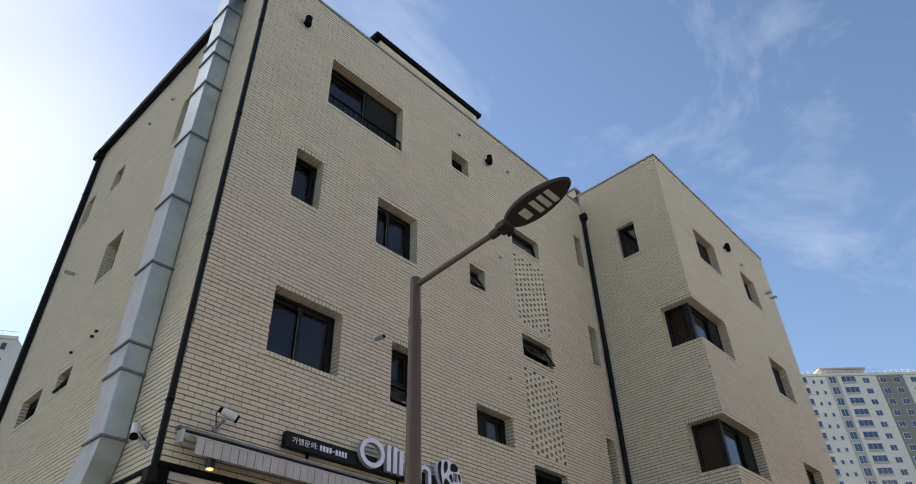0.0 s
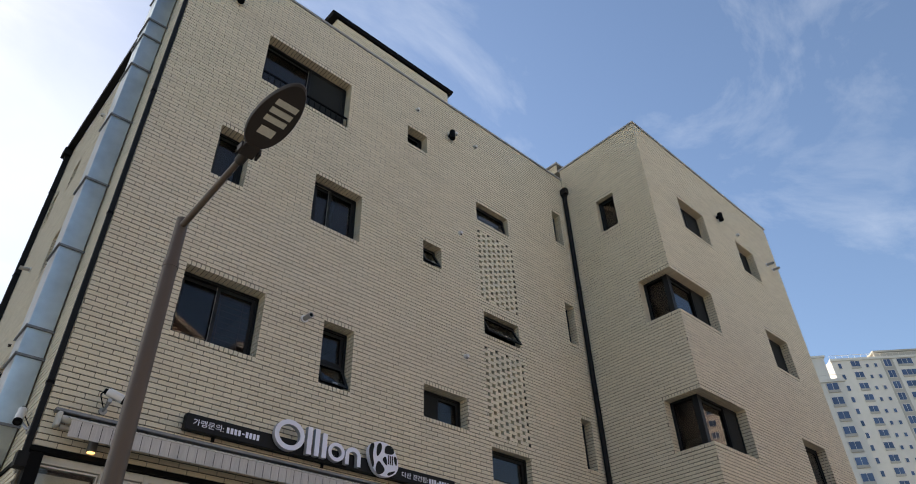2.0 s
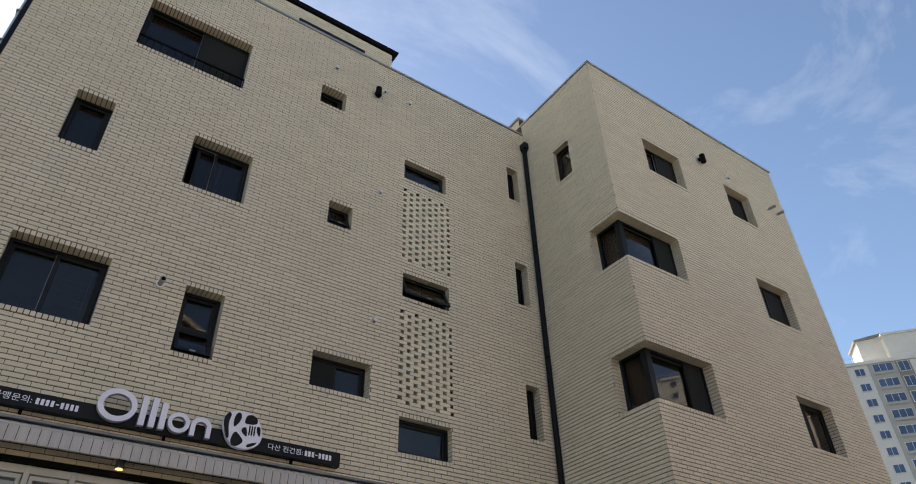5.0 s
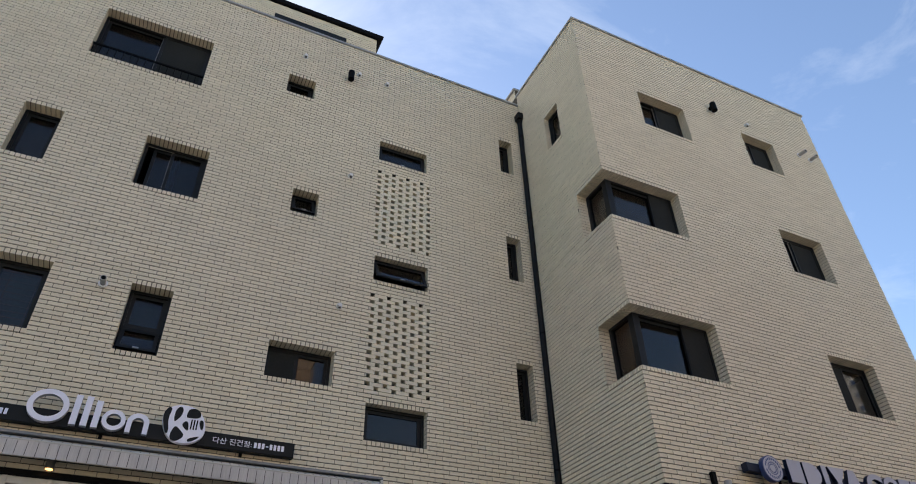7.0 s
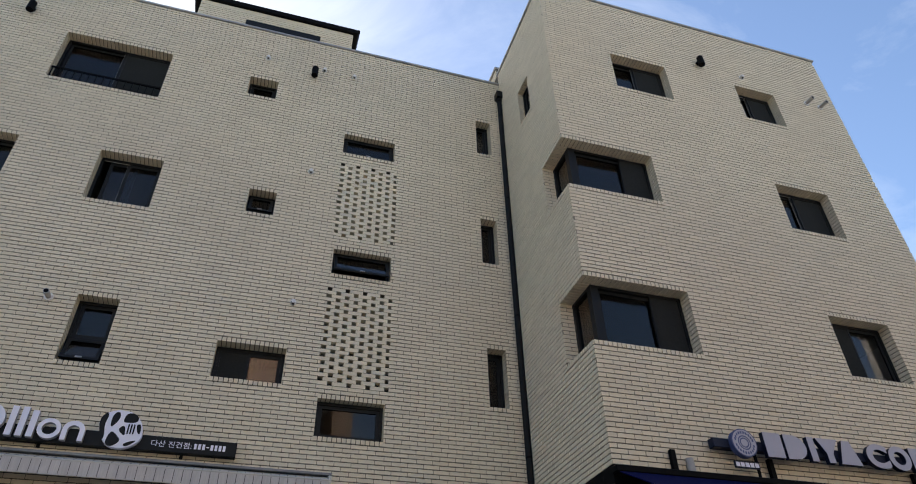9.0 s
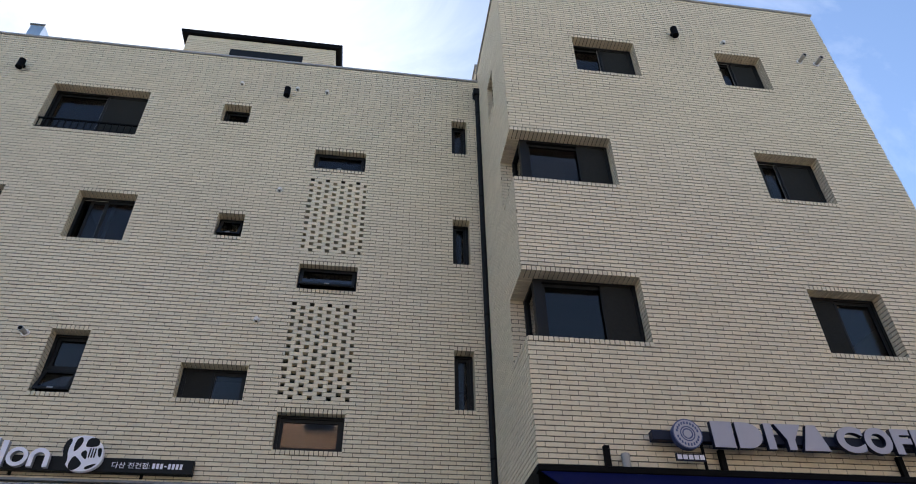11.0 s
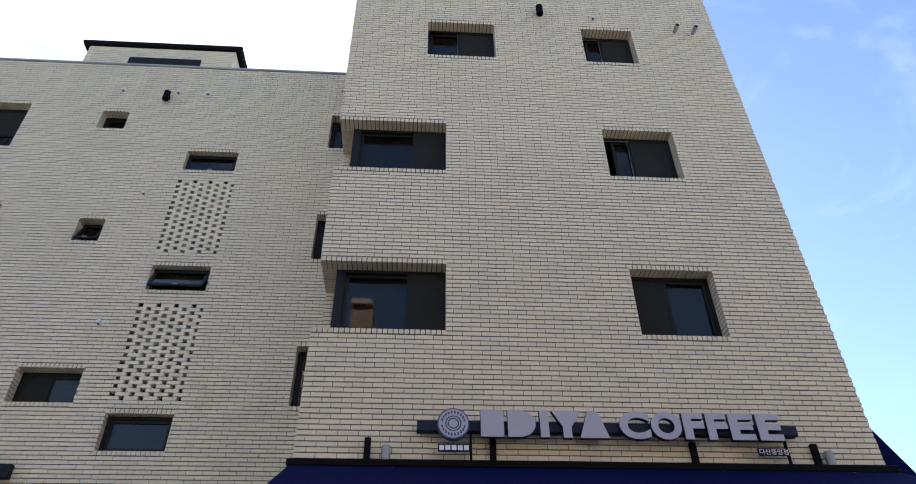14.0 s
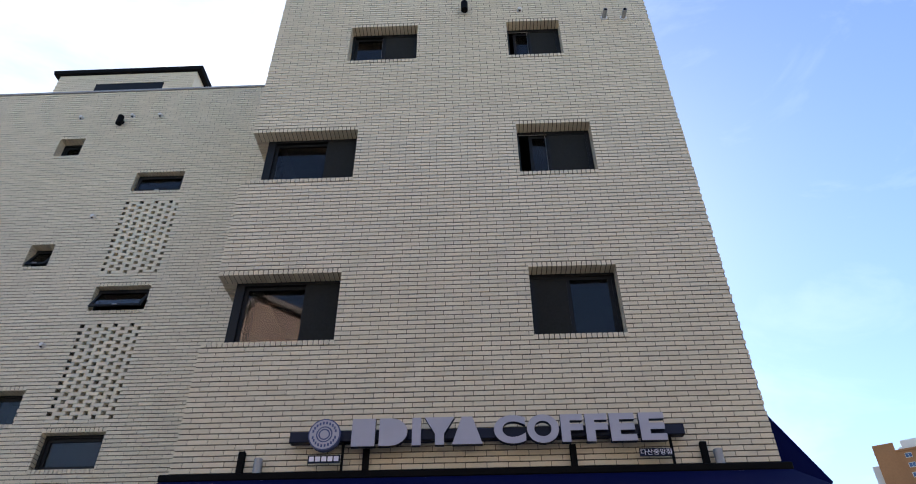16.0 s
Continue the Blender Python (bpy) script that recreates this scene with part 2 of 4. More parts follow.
# ---- the building's measures ----
C = 1 / 15                        # a course of bricks with its joint
Z0 = 4.5333                       # foot of the brickwork above the shops
PITCH, LONG, HIGH = 0.24, 0.2315, 0.0530
FY, WY, WX, LX, EX = 7.47, 5.05, 13.31, 3.13, 20.14
THICK = 0.30
TOP_MAIN, TOP_WING = 144, 149


def zc(k):
    return Z0 + k * C


def at_front(u, d, z):
    return (u, FY - d, z)


def at_wing(u, d, z):
    return (u, WY - d, z)


def at_wing_side(u, d, z):
    return (WX - d, u, z)


def at_side(u, d, z):
    return (LX - d, u, z)


def at_east(u, d, z):
    return (EX + d, u, z)


# openings: u from, u to, sill course, head course
OPEN_FRONT = {
    "w51": (4.64, 6.53, 105, 124), "w52": (7.98, 8.55, 114, 122),
    "w41": (4.18, 4.75, 67, 83), "w42": (5.96, 6.98, 67, 83), "w43": (8.42, 8.91, 71, 79),
    "w31": (4.18, 5.42, 26, 42), "w32": (6.42, 7.01, 25, 41), "w33": (8.44, 9.47, 25, 34),
    "slot4": (9.94, 10.97, 98, 106), "slot3": (9.98, 11.01, 56, 64), "slot2": (9.99, 11.02, 14, 23),
    "slim4": (12.68, 13.03, 109, 124), "slim3": (12.68, 13.03, 67, 83), "slim2": (12.68, 13.04, 25, 41),
}
PERF = {"upper": (9.95, 11.03, 68, 94), "lower": (9.97, 11.05, 26, 52)}
OPEN_WING = {
    "e4": (14.66, 15.91, 109, 124), "e44": (17.52, 18.51, 109, 124),
    "cw3": (WX, 15.02, 67, 83), "cw2": (WX, 15.02, 25, 41),
    "e33": (17.54, 18.74, 67, 83), "e23": (17.54, 18.74, 25, 41),
}
OPEN_WING_SIDE = {"ws4": (6.00, 6.53, 109, 124), "cw3": (WY, 5.86, 67, 83), "cw2": (WY, 5.87, 25, 41)}
OPEN_SIDE = {
    "sA": (14.15, 14.65, 106, 119), "sF": (12.7, 13.2, 110, 119), "sB": (11.3, 12.05, 66, 80),
    "sC": (9.55, 10.27, 102, 120), "sD": (11.6, 12.2, 34, 40), "sE": (12.83, 13.78, 32, 40),
}


def slab(place, flip, u0, u1, z0, z1, holes, depth=THICK):
    """A wall with thickness and real openings, cut on the grid of the openings' edges."""
    us = sorted({u0, u1, *[min(max(h[i], u0), u1) for h in holes for i in (0, 1)]})
    zs = sorted({z0, z1, *[h[i] for h in holes for i in (2, 3)]})
    nu, nz = len(us) - 1, len(zs) - 1

    def solid(i, j):
        if not (0 <= i < nu and 0 <= j < nz):
            return False
        u, z = (us[i] + us[i + 1]) / 2, (zs[j] + zs[j + 1]) / 2
        return not any(h[0] < u < h[1] and h[2] < z < h[3] for h in holes)

    s = Solid(place, flip)
    for i in range(nu):
        for j in range(nz):
            if not solid(i, j):
                continue
            a, b, c, e = us[i], us[i + 1], zs[j], zs[j + 1]
            s.add([(a, 0, c), (b, 0, c), (b, 0, e), (a, 0, e)], [(3, 2, 1, 0)])
            s.add([(a, -depth, c), (b, -depth, c), (b, -depth, e), (a, -depth, e)], [(0, 1, 2, 3)])
            for di, dj, p, q in ((-1, 0, (a, c), (a, e)), (1, 0, (b, e), (b, c)), (0, -1, (b, c), (a, c)), (0, 1, (a, e), (b, e))):
                if not solid(i + di, j + dj):
                    s.add([(p[0], 0, p[1]), (q[0], 0, q[1]), (q[0], -depth, q[1]), (p[0], -depth, p[1])], [(0, 1, 2, 3)])
    return s


def lay_bricks(place, flip, u0, u1, courses, holes, perf=(), seed=1, pick=None, corner0=False, corner1=False):
    """Bricks as joined geometry; returns it and the places of the whole bricks that stay single."""
    rnd = random.Random(seed)
    s = Solid(place, flip)
    singles = []
    point = Solid(place, flip)
    for k in range(*courses):
        z = zc(k) + 0.0068
        free = [(u0, u1)]
        cuts = [(a - 0.0, b + 0.0) for a, b, lo, hi in holes if lo - 1 <= k < hi + 1] + [(a, b) for a, b, lo, hi in perf if lo <= k < hi]
        for a, b in cuts:
            nxt = []
            for p, q in free:
                if b <= p or a >= q:
                    nxt.append((p, q))
                    continue
                if a > p + 0.04:
                    nxt.append((p, a + 0.012))
                if b < q - 0.04:
                    nxt.append((b - 0.012, q))
            free = nxt
        shift = (k % 2) * PITCH / 2 + rnd.uniform(-0.018, 0.018)
        for p, q in free:
            if q - p > 0.06:
                point.box(p + 0.012, q - 0.012, -0.003, 0.0045, z + 0.002, z + HIGH - 0.002)
            u = u0 + shift + math.floor((p - u0 - shift) / PITCH) * PITCH
            while u < q - 0.01:
                a, b = max(u, p), min(u + LONG, q)
                proud = 0.011 + rnd.uniform(-0.0015, 0.0015)
                if b - a > 0.02:
                    if pick and len(singles) < 300 and abs(b - a - LONG) < 1e-4 and pick(a, z):
                        singles.append((a, proud, z))
                    else:
                        s.box(a, b, -0.003, proud, z + rnd.uniform(-0.0012, 0.0012), z + HIGH + rnd.uniform(-0.0012, 0.0012))
                u += PITCH
    for a, b, lo, hi in perf:                       # open brickwork: bricks with gaps
        for k in range(lo, hi):
            z = zc(k) + 0.0068
            u = a - 0.145 * (1 - k % 2) - 0.0
            while u < b - 0.01:
                p, q = max(u + 0.076, a), min(u + 0.29, b)
                if q - p > 0.02:
                    s.box(p, q, -0.095, 0.0095 + rnd.uniform(-0.0015, 0.0015), z - 0.004, z + HIGH + 0.004)
                u += 0.29
    for a, b, lo, hi in holes:                      # heads, sills and jambs
        full = a
        if corner0 and abs(a - WY) < 0.05:
            for i in range(3):
                for z in (zc(hi) - 0.007, zc(lo) - HIGH - 0.004):
                    s.box(a + i * 0.068 + (0.0 if i else -0.0), a + i * 0.068 + 0.058, -0.003, 0.010, z, z + HIGH + 0.010)
            a = a + 0.205
        n = max(2, round((b - a) / 0.068))
        for i in range(n):
            p = a + (b - a) * i / n + 0.0065
            q = a + (b - a) * (i + 1) / n - 0.0065
            s.box(p, q, -0.2, 0.0095 + rnd.uniform(-0.0015, 0.0015), zc(hi) - 0.012, zc(hi) + HIGH + 0.004)
            s.box(p, q, -0.2, 0.018 + rnd.uniform(-0.002, 0.002), zc(lo) - HIGH - 0.004, zc(lo) + 0.006)
        a = full
        for k in range(lo, hi):
            z = zc(k) + 0.0068
            for side, edge in ((0, a), (1, b)):
                if (side == 0 and corner0 and abs(edge - u0) < 0.05) or (side == 1 and corner1 and abs(edge - u1) < 0.05):
                    continue
                p, q = (edge - 0.03, edge + 0.012) if side == 0 else (edge - 0.012, edge + 0.03)
                cut = 0.1 if k % 2 else 0.2
                s.box(p, q, -0.2 + (0.005 if cut == 0.2 else 0), -0.2 + cut - 0.005, z, z + HIGH)
                if cut == 0.1:
                    s.box(p, q, -0.095, -0.004, z, z + HIGH)
    return s, singles, point


def brick_mesh(place, flip):
    o = place(0, 0, 0)
    s = Solid(lambda u, d, z: tuple(x - y for x, y in zip(place(u, d, z), o)), flip)
    s.box(0, LONG, -0.019, 0.0, 0, HIGH)
    return s.mesh("brick", M_BRICK_ONE)


def brick_wall(name, place, flip, u0, u1, z_low, top, openings, slab_range=None, perf=(), seed=1, pick=None, label="", corner0=False, corner1=False, b0=None, b1=None):
    holes = list(openings.values())
    metres = [(a, b, zc(lo), zc(hi)) for a, b, lo, hi in holes + list(perf)]
    su0, su1 = slab_range or (u0, u1)
    wall = part(name, slab(place, flip, su0, su1, z_low, zc(top), metres), M_MORTAR)
    tagged(wall, label, "wall", kind="structure")
    laid, singles, point = lay_bricks(place, flip, u0 if b0 is None else b0, u1 if b1 is None else b1, (0, top), holes, perf, seed, pick, corner0, corner1)
    rest = part("brickwork", laid, M_BRICK, wall)
    tagged(rest, kind="stuff")
    tagged(part("pointing", point, M_POINT, wall), kind="stuff")
    return wall, singles


SINGLE = []
front_wall, got = brick_wall("wall_south", at_front, True, LX, WX, Z0, TOP_MAIN, OPEN_FRONT, perf=list(PERF.values()), seed=3,
                             pick=lambda u, z: z < 6.15 and u > 3.3, label="cream long-brick facade with dark recessed joints", b0=LX - 0.0095)
SINGLE.append((front_wall, at_front, True, got))
wing_wall, got = brick_wall("wall_wing_south", at_wing, True, WX, EX, Z0, TOP_WING, OPEN_WING, seed=5, pick=lambda u, z: z < 6.1,
                            label="cream long-brick front of the projecting wing", corner0=True, b0=WX - 0.0095, b1=EX + 0.0095)
SINGLE.append((wing_wall, at_wing, True, got))
wing_side, got = brick_wall("wall_wing_west", at_wing_side, False, WY, FY, Z0, TOP_WING, OPEN_WING_SIDE, slab_range=(WY + THICK, FY + 0.3), seed=7,
                            pick=lambda u, z: z < 6.1, label="cream long-brick flank of the projecting wing", corner0=True, b1=FY - 0.018)
SINGLE.append((wing_side, at_wing_side, False, got))
side_wall, got = brick_wall("wall_west", at_side, False, FY, 15.0, 3.6, TOP_MAIN, OPEN_SIDE, slab_range=(FY + THICK, 15.0), seed=9,
                            pick=lambda u, z: u < 9.2 and z < 8.5, label="cream long-brick side wall of the house")
SINGLE.append((side_wall, at_side, False, got))

# bricks below the foot line on the side wall, beside the shop
low = Solid(at_side)
for k in range(-14, 0):
    u = FY + (k % 2) * 0.12 + 0.35
    while u < 14.8:
        low.box(u, u + LONG, -0.003, 0.010, zc(k) + 0.0068, zc(k) + 0.0068 + HIGH)
        u += PITCH
tagged(part("brickwork", low, M_BRICK, side_wall), kind="stuff")

# east and north walls, roofs, storeys inside
east = part("wall_wing_east", Solid().box(EX - THICK, EX, WY + THICK, 15.0, 0, zc(TOP_WING)), M_BRICK)
tagged(east, "cream brick end wall of the wing", "wall", kind="structure")
north = part("wall_north", Solid().box(LX, EX, 15.0, 15.25, 0, zc(TOP_MAIN)), M_BRICK)
tagged(north, "plain cream rear wall of the house", "wall", kind="structure")
roof = part("roof_slab", Solid().box(LX + 0.02, WX, FY + THICK, 14.98, 13.75, 13.95).box(WX + THICK, EX - THICK, WY + THICK, 14.98, 13.75, 13.95), M_PAVING)
tagged(roof, "flat concrete roof behind the parapet", "roof", kind="structure")
for i, zs in enumerate((4.1, 7.62, 10.42, 13.2)):
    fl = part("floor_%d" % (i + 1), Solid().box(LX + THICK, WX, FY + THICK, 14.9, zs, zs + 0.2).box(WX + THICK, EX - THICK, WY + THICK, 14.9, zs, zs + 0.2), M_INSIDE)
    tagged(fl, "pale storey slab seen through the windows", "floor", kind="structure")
inner = Solid()
inner.box(LX + THICK, WX - 0.1, FY + 2.4, FY + 2.5, 4.3, 13.7)
inner.box(WX + THICK, EX - THICK, WY + 2.6, WY + 2.7, 4.3, 13.7)
for x in (5.7, 7.5, 9.7, 11.9):
    inner.box(x - 0.05, x + 0.05, FY + THICK, FY + 2.4, 4.3, 13.7)
inner.box(16.6, 16.7, WY + THICK, WY + 2.6, 4.3, 13.7)
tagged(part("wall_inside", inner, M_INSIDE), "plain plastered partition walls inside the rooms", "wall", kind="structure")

# parapet caps
cap = Solid()
cap.box(LX - 0.05, WX - 0.012, FY - 0.045, FY + 0.30, zc(TOP_MAIN), zc(TOP_MAIN) + 0.05)
tagged(part("parapet_cap", cap, M_CAP, bevel=0.006), "grey folded metal capping along the parapet", "trim", kind="structure")
cap = Solid()
cap.box(WX - 0.045, EX + 0.045, WY - 0.045, WY + 0.30, zc(TOP_WING), zc(TOP_WING) + 0.05)
cap.box(WX - 0.045, WX + 0.30, WY + 0.30, FY + 0.015, zc(TOP_WING), zc(TOP_WING) + 0.05)
cap.box(EX - 0.30, EX + 0.045, WY + 0.30, 15.0, zc(TOP_WING), zc(TOP_WING) + 0.05)
tagged(part("wing_parapet_cap", cap, M_CAP, bevel=0.006), "grey folded metal capping round the wing", "trim", kind="structure")
core = Solid().box(WX - 0.005, WX + 0.26, FY + 0.06, FY + 1.6, 13.95, 14.80)
ret = part("parapet_return", core, M_MORTAR)
rows = Solid()
for k in range(4):
    for n in range(6):
        y = FY + 0.05 + n * 0.26
        rows.box(WX - 0.014, WX - 0.006, y, y + 0.25, 14.52 + k * C, 14.52 + k * C + 0.054)
part("brickwork", rows, M_BRICK, ret)
part("return_cap", Solid().box(WX - 0.05, WX + 0.30, FY + 0.02, FY + 1.6, 14.80, 14.85), M_CAP, ret)
tagged(ret, "short brick parapet return with grey metal cap", "wall", kind="structure")


# ---- windows ----
COUNT = [0]


def window(place, flip, u0, u1, lo, hi, style="slide", split=0.5, label="", group="", back=0.185, screen=0, ajar=0.0):
    """A dark aluminium window in an opening. slide: two sashes; awning: top-hung leaf tipped out; tall: fixed light over a tipped leaf; fixed."""
    COUNT[0] += 1
    z0, z1 = zc(lo) + 0.008, zc(hi) - 0.013
    u0, u1 = u0 + 0.013, u1 - 0.013
    d1, d0 = -back, -back - 0.09
    w = thing("window_%d" % COUNT[0], place((u0 + u1) / 2, d0, z0), label, "window", group, "structure")
    fr = 0.045
    s = Solid(place, flip)
    s.box(u0, u1, d0, d1, z0, z0 + fr).box(u0, u1, d0, d1, z1 - fr, z1)
    s.box(u0, u0 + fr, d0, d1, z0 + fr, z1 - fr).box(u1 - fr, u1, d0, d1, z0 + fr, z1 - fr)
    part("window_frame", s, M_FRAME, w)

    def leaf(a, b, c, e, da, db, rail=0.05, tip=0.0, mesh=False):
        def lean(u, d, z):
            return place(u, d + (e - z) * math.tan(tip), z)
        q = Solid(lean, flip)
        q.box(a, b, da, db, c, c + rail).box(a, b, da, db, e - rail, e)
        q.box(a, a + rail, da, db, c + rail, e - rail).box(b - rail, b, da, db, c + rail, e - rail)
        sash = part("sash", q, M_FRAME, w)
        mid = (da + db) / 2
        g = part("pane", Solid(lean, flip).box(a + rail, b - rail, mid - 0.003, mid + 0.003, c + rail, e - rail), M_MESH if mesh else M_GLASS, sash)
        if not mesh:
            g.visible_shadow = False
        if tip:
            part("stay", Solid(lean, flip).box((a + b) / 2 - 0.04, (a + b) / 2 + 0.04, db, db + 0.02, c + 0.01, c + 0.035), M_STEEL, sash)
        return sash

    a, b, c, e = u0 + fr, u1 - fr, z0 + fr, z1 - fr
    if style == "slide":
        m = a + (b - a) * split
        leaf(a + ajar, m + 0.03 + ajar, c, e, d0 + 0.005, d0 + 0.035)
        right = leaf(m - 0.03, b, c, e, d0 + 0.04, d0 + 0.07)
        part("edge_trim", Solid(place, flip).box(m - 0.034, m - 0.0305, d0 + 0.045, d0 + 0.066, c + 0.01, e - 0.01), M_STEEL, right, "bare aluminium edge")
        if ajar:
            part("head_track", Solid(place, flip).box(a, m, d0 + 0.07, d0 + 0.078, e - 0.012, e - 0.004), M_STEEL, w, "bare aluminium track")
        part("handle", Solid(place, flip).box(m - 0.015, m + 0.0, d0 + 0.07, d0 + 0.085, (c + e) / 2 - 0.06, (c + e) / 2 + 0.06), M_PIPE, right)
        if screen:
            p, q = (a, m) if screen < 0 else (m, b)
            fs = Solid(place, flip)
            fs.box(p, q, d0 + 0.072, d0 + 0.086, c, c + 0.03).box(p, q, d0 + 0.072, d0 + 0.086, e - 0.03, e)
            fs.box(p, p + 0.03, d0 + 0.072, d0 + 0.086, c + 0.03, e - 0.03).box(q - 0.03, q, d0 + 0.072, d0 + 0.086, c + 0.03, e - 0.03)
            sf = part("screen_frame", fs, M_FRAME, w)
            part("insect_screen", Solid(place, flip).box(p + 0.03, q - 0.03, d0 + 0.078, d0 + 0.080, c + 0.03, e - 0.03), M_MESH, sf)
    elif style == "vent":
        leaf(a - 0.01, b + 0.01, c, e, d1 - 0.03, d1 + 0.01, tip=radians(9))
    elif style == "awning":
        leaf(a - 0.01, b + 0.01, c, e, d1 - 0.03, d1 + 0.01, tip=radians(27))
    elif style == "tall":
        h = c + (e - c) * 0.42
        part("mullion", Solid(place, flip).box(a, b, d0, d1, h - 0.02, h + 0.02), M_FRAME, w)
        leaf(a, b, h + 0.02, e, d0 + 0.02, d0 + 0.06)
        leaf(a - 0.01, b + 0.01, c, h - 0.02, d1 - 0.03, d1 + 0.01, tip=radians(27))
    else:
        leaf(a, b, c, e, d0 + 0.02, d0 + 0.06)
    return w


STYLE = {"w51": ("slide", 0.55), "w52": ("fixed", 0.5), "w41": ("fixed", 0.5), "w42": ("slide", 0.45), "w43": ("awning", 0.5),
         "w31": ("slide", 0.5), "w32": ("tall", 0.5), "w33": ("slide", 0.48), "slot4": ("vent", 0.5), "slot3": ("awning", 0.5), "slot2": ("fixed", 0.5),
         "slim4": ("fixed", 0.5), "slim3": ("fixed", 0.5), "slim2": ("fixed", 0.5), "e4": ("slide", 0.48), "e44": ("slide", 0.42), "e33": ("slide", 0.42), "e23": ("slide", 0.46),
         "ws4": ("fixed", 0.5), "sA": ("fixed", 0.5), "sF": ("fixed", 0.5), "sB": ("fixed", 0.5), "sC": ("fixed", 0.5), "sD": ("awning", 0.5), "sE": ("fixed", 0.5)}
SCREENS = {"w51": 1, "e4": 1, "e33": 1, "e23": -1, "e44": 1, "w33": -1}
AJAR = {"w42": 0.10, "e33": 0.16, "e44": 0.08}
WORDS = {"slide": "dark-framed sliding window set deep in cream brick", "fixed": "dark-framed single-pane window set deep in cream brick",
         "vent": "dark top-hung window barely ajar in cream brick",
         "awning": "dark top-hung window tipped open in cream brick", "tall": "tall dark window with its lower leaf tipped open"}
for table, place, flip in ((OPEN_FRONT, at_front, True), (OPEN_WING, at_wing, True), (OPEN_WING_SIDE, at_wing_side, False), (OPEN_SIDE, at_side, False)):
    for key, (a, b, lo, hi) in table.items():
        if key[:2] != "cw":
            st, sp = STYLE[key]
            window(place, flip, a, b, lo, hi, st, sp, WORDS[st], back=0.12 if key[:4] == "slot" else 0.11 if key in ("sD", "sE", "ws4") else 0.185, screen=SCREENS.get(key, 0), ajar=AJAR.get(key, 0.0))


def corner_window(lo, hi, back_y):
    """A window that turns the wing's corner, with a dark post, a large light, a sliding leaf and a side light."""
    COUNT[0] += 1
    z0, z1 = zc(lo) + 0.008, zc(hi) - 0.008
    r = 0.20
    w = thing("window_%d" % COUNT[0], (WX + r, WY + r, z0), "dark-framed corner window wrapping the wing's brick edge", "window", "corner windows", "structure")
    f = Solid()
    x0, x1, y0, y1 = WX + r, 15.01, WY + r, back_y
    f.box(x0, x0 + 0.12, y0, y0 + 0.12, z0, z1)
    for za, zb in ((z0, z0 + 0.05), (z1 - 0.05, z1)):
        f.box(x0 + 0.12, x1, y0, y0 + 0.09, za, zb)
        f.box(x0, x0 + 0.09, y0 + 0.12, y1, za, zb)
    f.box(x1 - 0.05, x1, y0, y0 + 0.09, z0 + 0.05, z1 - 0.05)
    f.box(x0, x0 + 0.09, y1 - 0.05, y1, z0 + 0.05, z1 - 0.05)
    part("window_frame", f, M_FRAME, w)
    m = x0 + 0.12 + (x1 - x0 - 0.17) * 0.66
    for a, b, da in ((x0 + 0.12, m + 0.03, 0.05), (m - 0.03, x1 - 0.05, 0.012)):
        q = Solid()
        c, e, t = z0 + 0.05, z1 - 0.05, 0.05
        ya, yb = y0 + da, y0 + da + 0.035
        q.box(a, b, ya, yb, c, c + t).box(a, b, ya, yb, e - t, e).box(a, a + t, ya, yb, c + t, e - t).box(b - t, b, ya, yb, c + t, e - t)
        sash = part("sash", q, M_FRAME, w)
        g = part("pane", Solid().box(a + t, b - t, ya + 0.014, ya + 0.02, c + t, e - t), M_GLASS, sash)
        g.visible_shadow = False
        if da < 0.03:
            sc = part("insect_screen", Solid().box(a + 0.02, b - 0.02, y0 + 0.004, y0 + 0.006, c, e), M_MESH, sash)
    g = part("pane", Solid().box(x0 + 0.04, x0 + 0.046, y0 + 0.12, y1 - 0.05, z0 + 0.05, z1 - 0.05), M_GLASS, w)
    g.visible_shadow = False
    return w


corner_window(67, 83, 5.85)
corner_window(25, 41, 5.86)
# near-black sheets that stand in for the shade behind the open brickwork
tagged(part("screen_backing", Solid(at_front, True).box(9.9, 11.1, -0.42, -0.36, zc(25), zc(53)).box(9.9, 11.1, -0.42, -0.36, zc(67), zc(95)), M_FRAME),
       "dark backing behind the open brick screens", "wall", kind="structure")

# slatted blind behind one sash of the living-room window
bl = thing("window_blind", (5.1, FY + 0.34, zc(26)), "brown wooden slatted blind hanging behind the glass", "blind")
part("head_box", Solid(at_front, True).box(4.80, 5.38, -0.40, -0.34, zc(42) - 0.07, zc(42) - 0.02), M_BLIND, bl)
for i in range(11):
    z = zc(26) + 0.04 + i * 0.092
    part("slat", Solid(at_front, True).hull8([(4.80, -0.40, z), (5.38, -0.40, z), (5.38, -0.345, z - 0.03), (4.80, -0.345, z - 0.03),
                                              (4.80, -0.40, z + 0.006), (5.38, -0.40, z + 0.006), (5.38, -0.345, z - 0.024), (4.80, -0.345, z - 0.024)]), M_BLIND, bl)
for u in (4.92, 5.26):
    part("cord", Solid(at_front, True).tube((u, -0.372, zc(26) + 0.03), (u, -0.372, zc(42) - 0.07), 0.004, n=6), M_BLIND, bl)

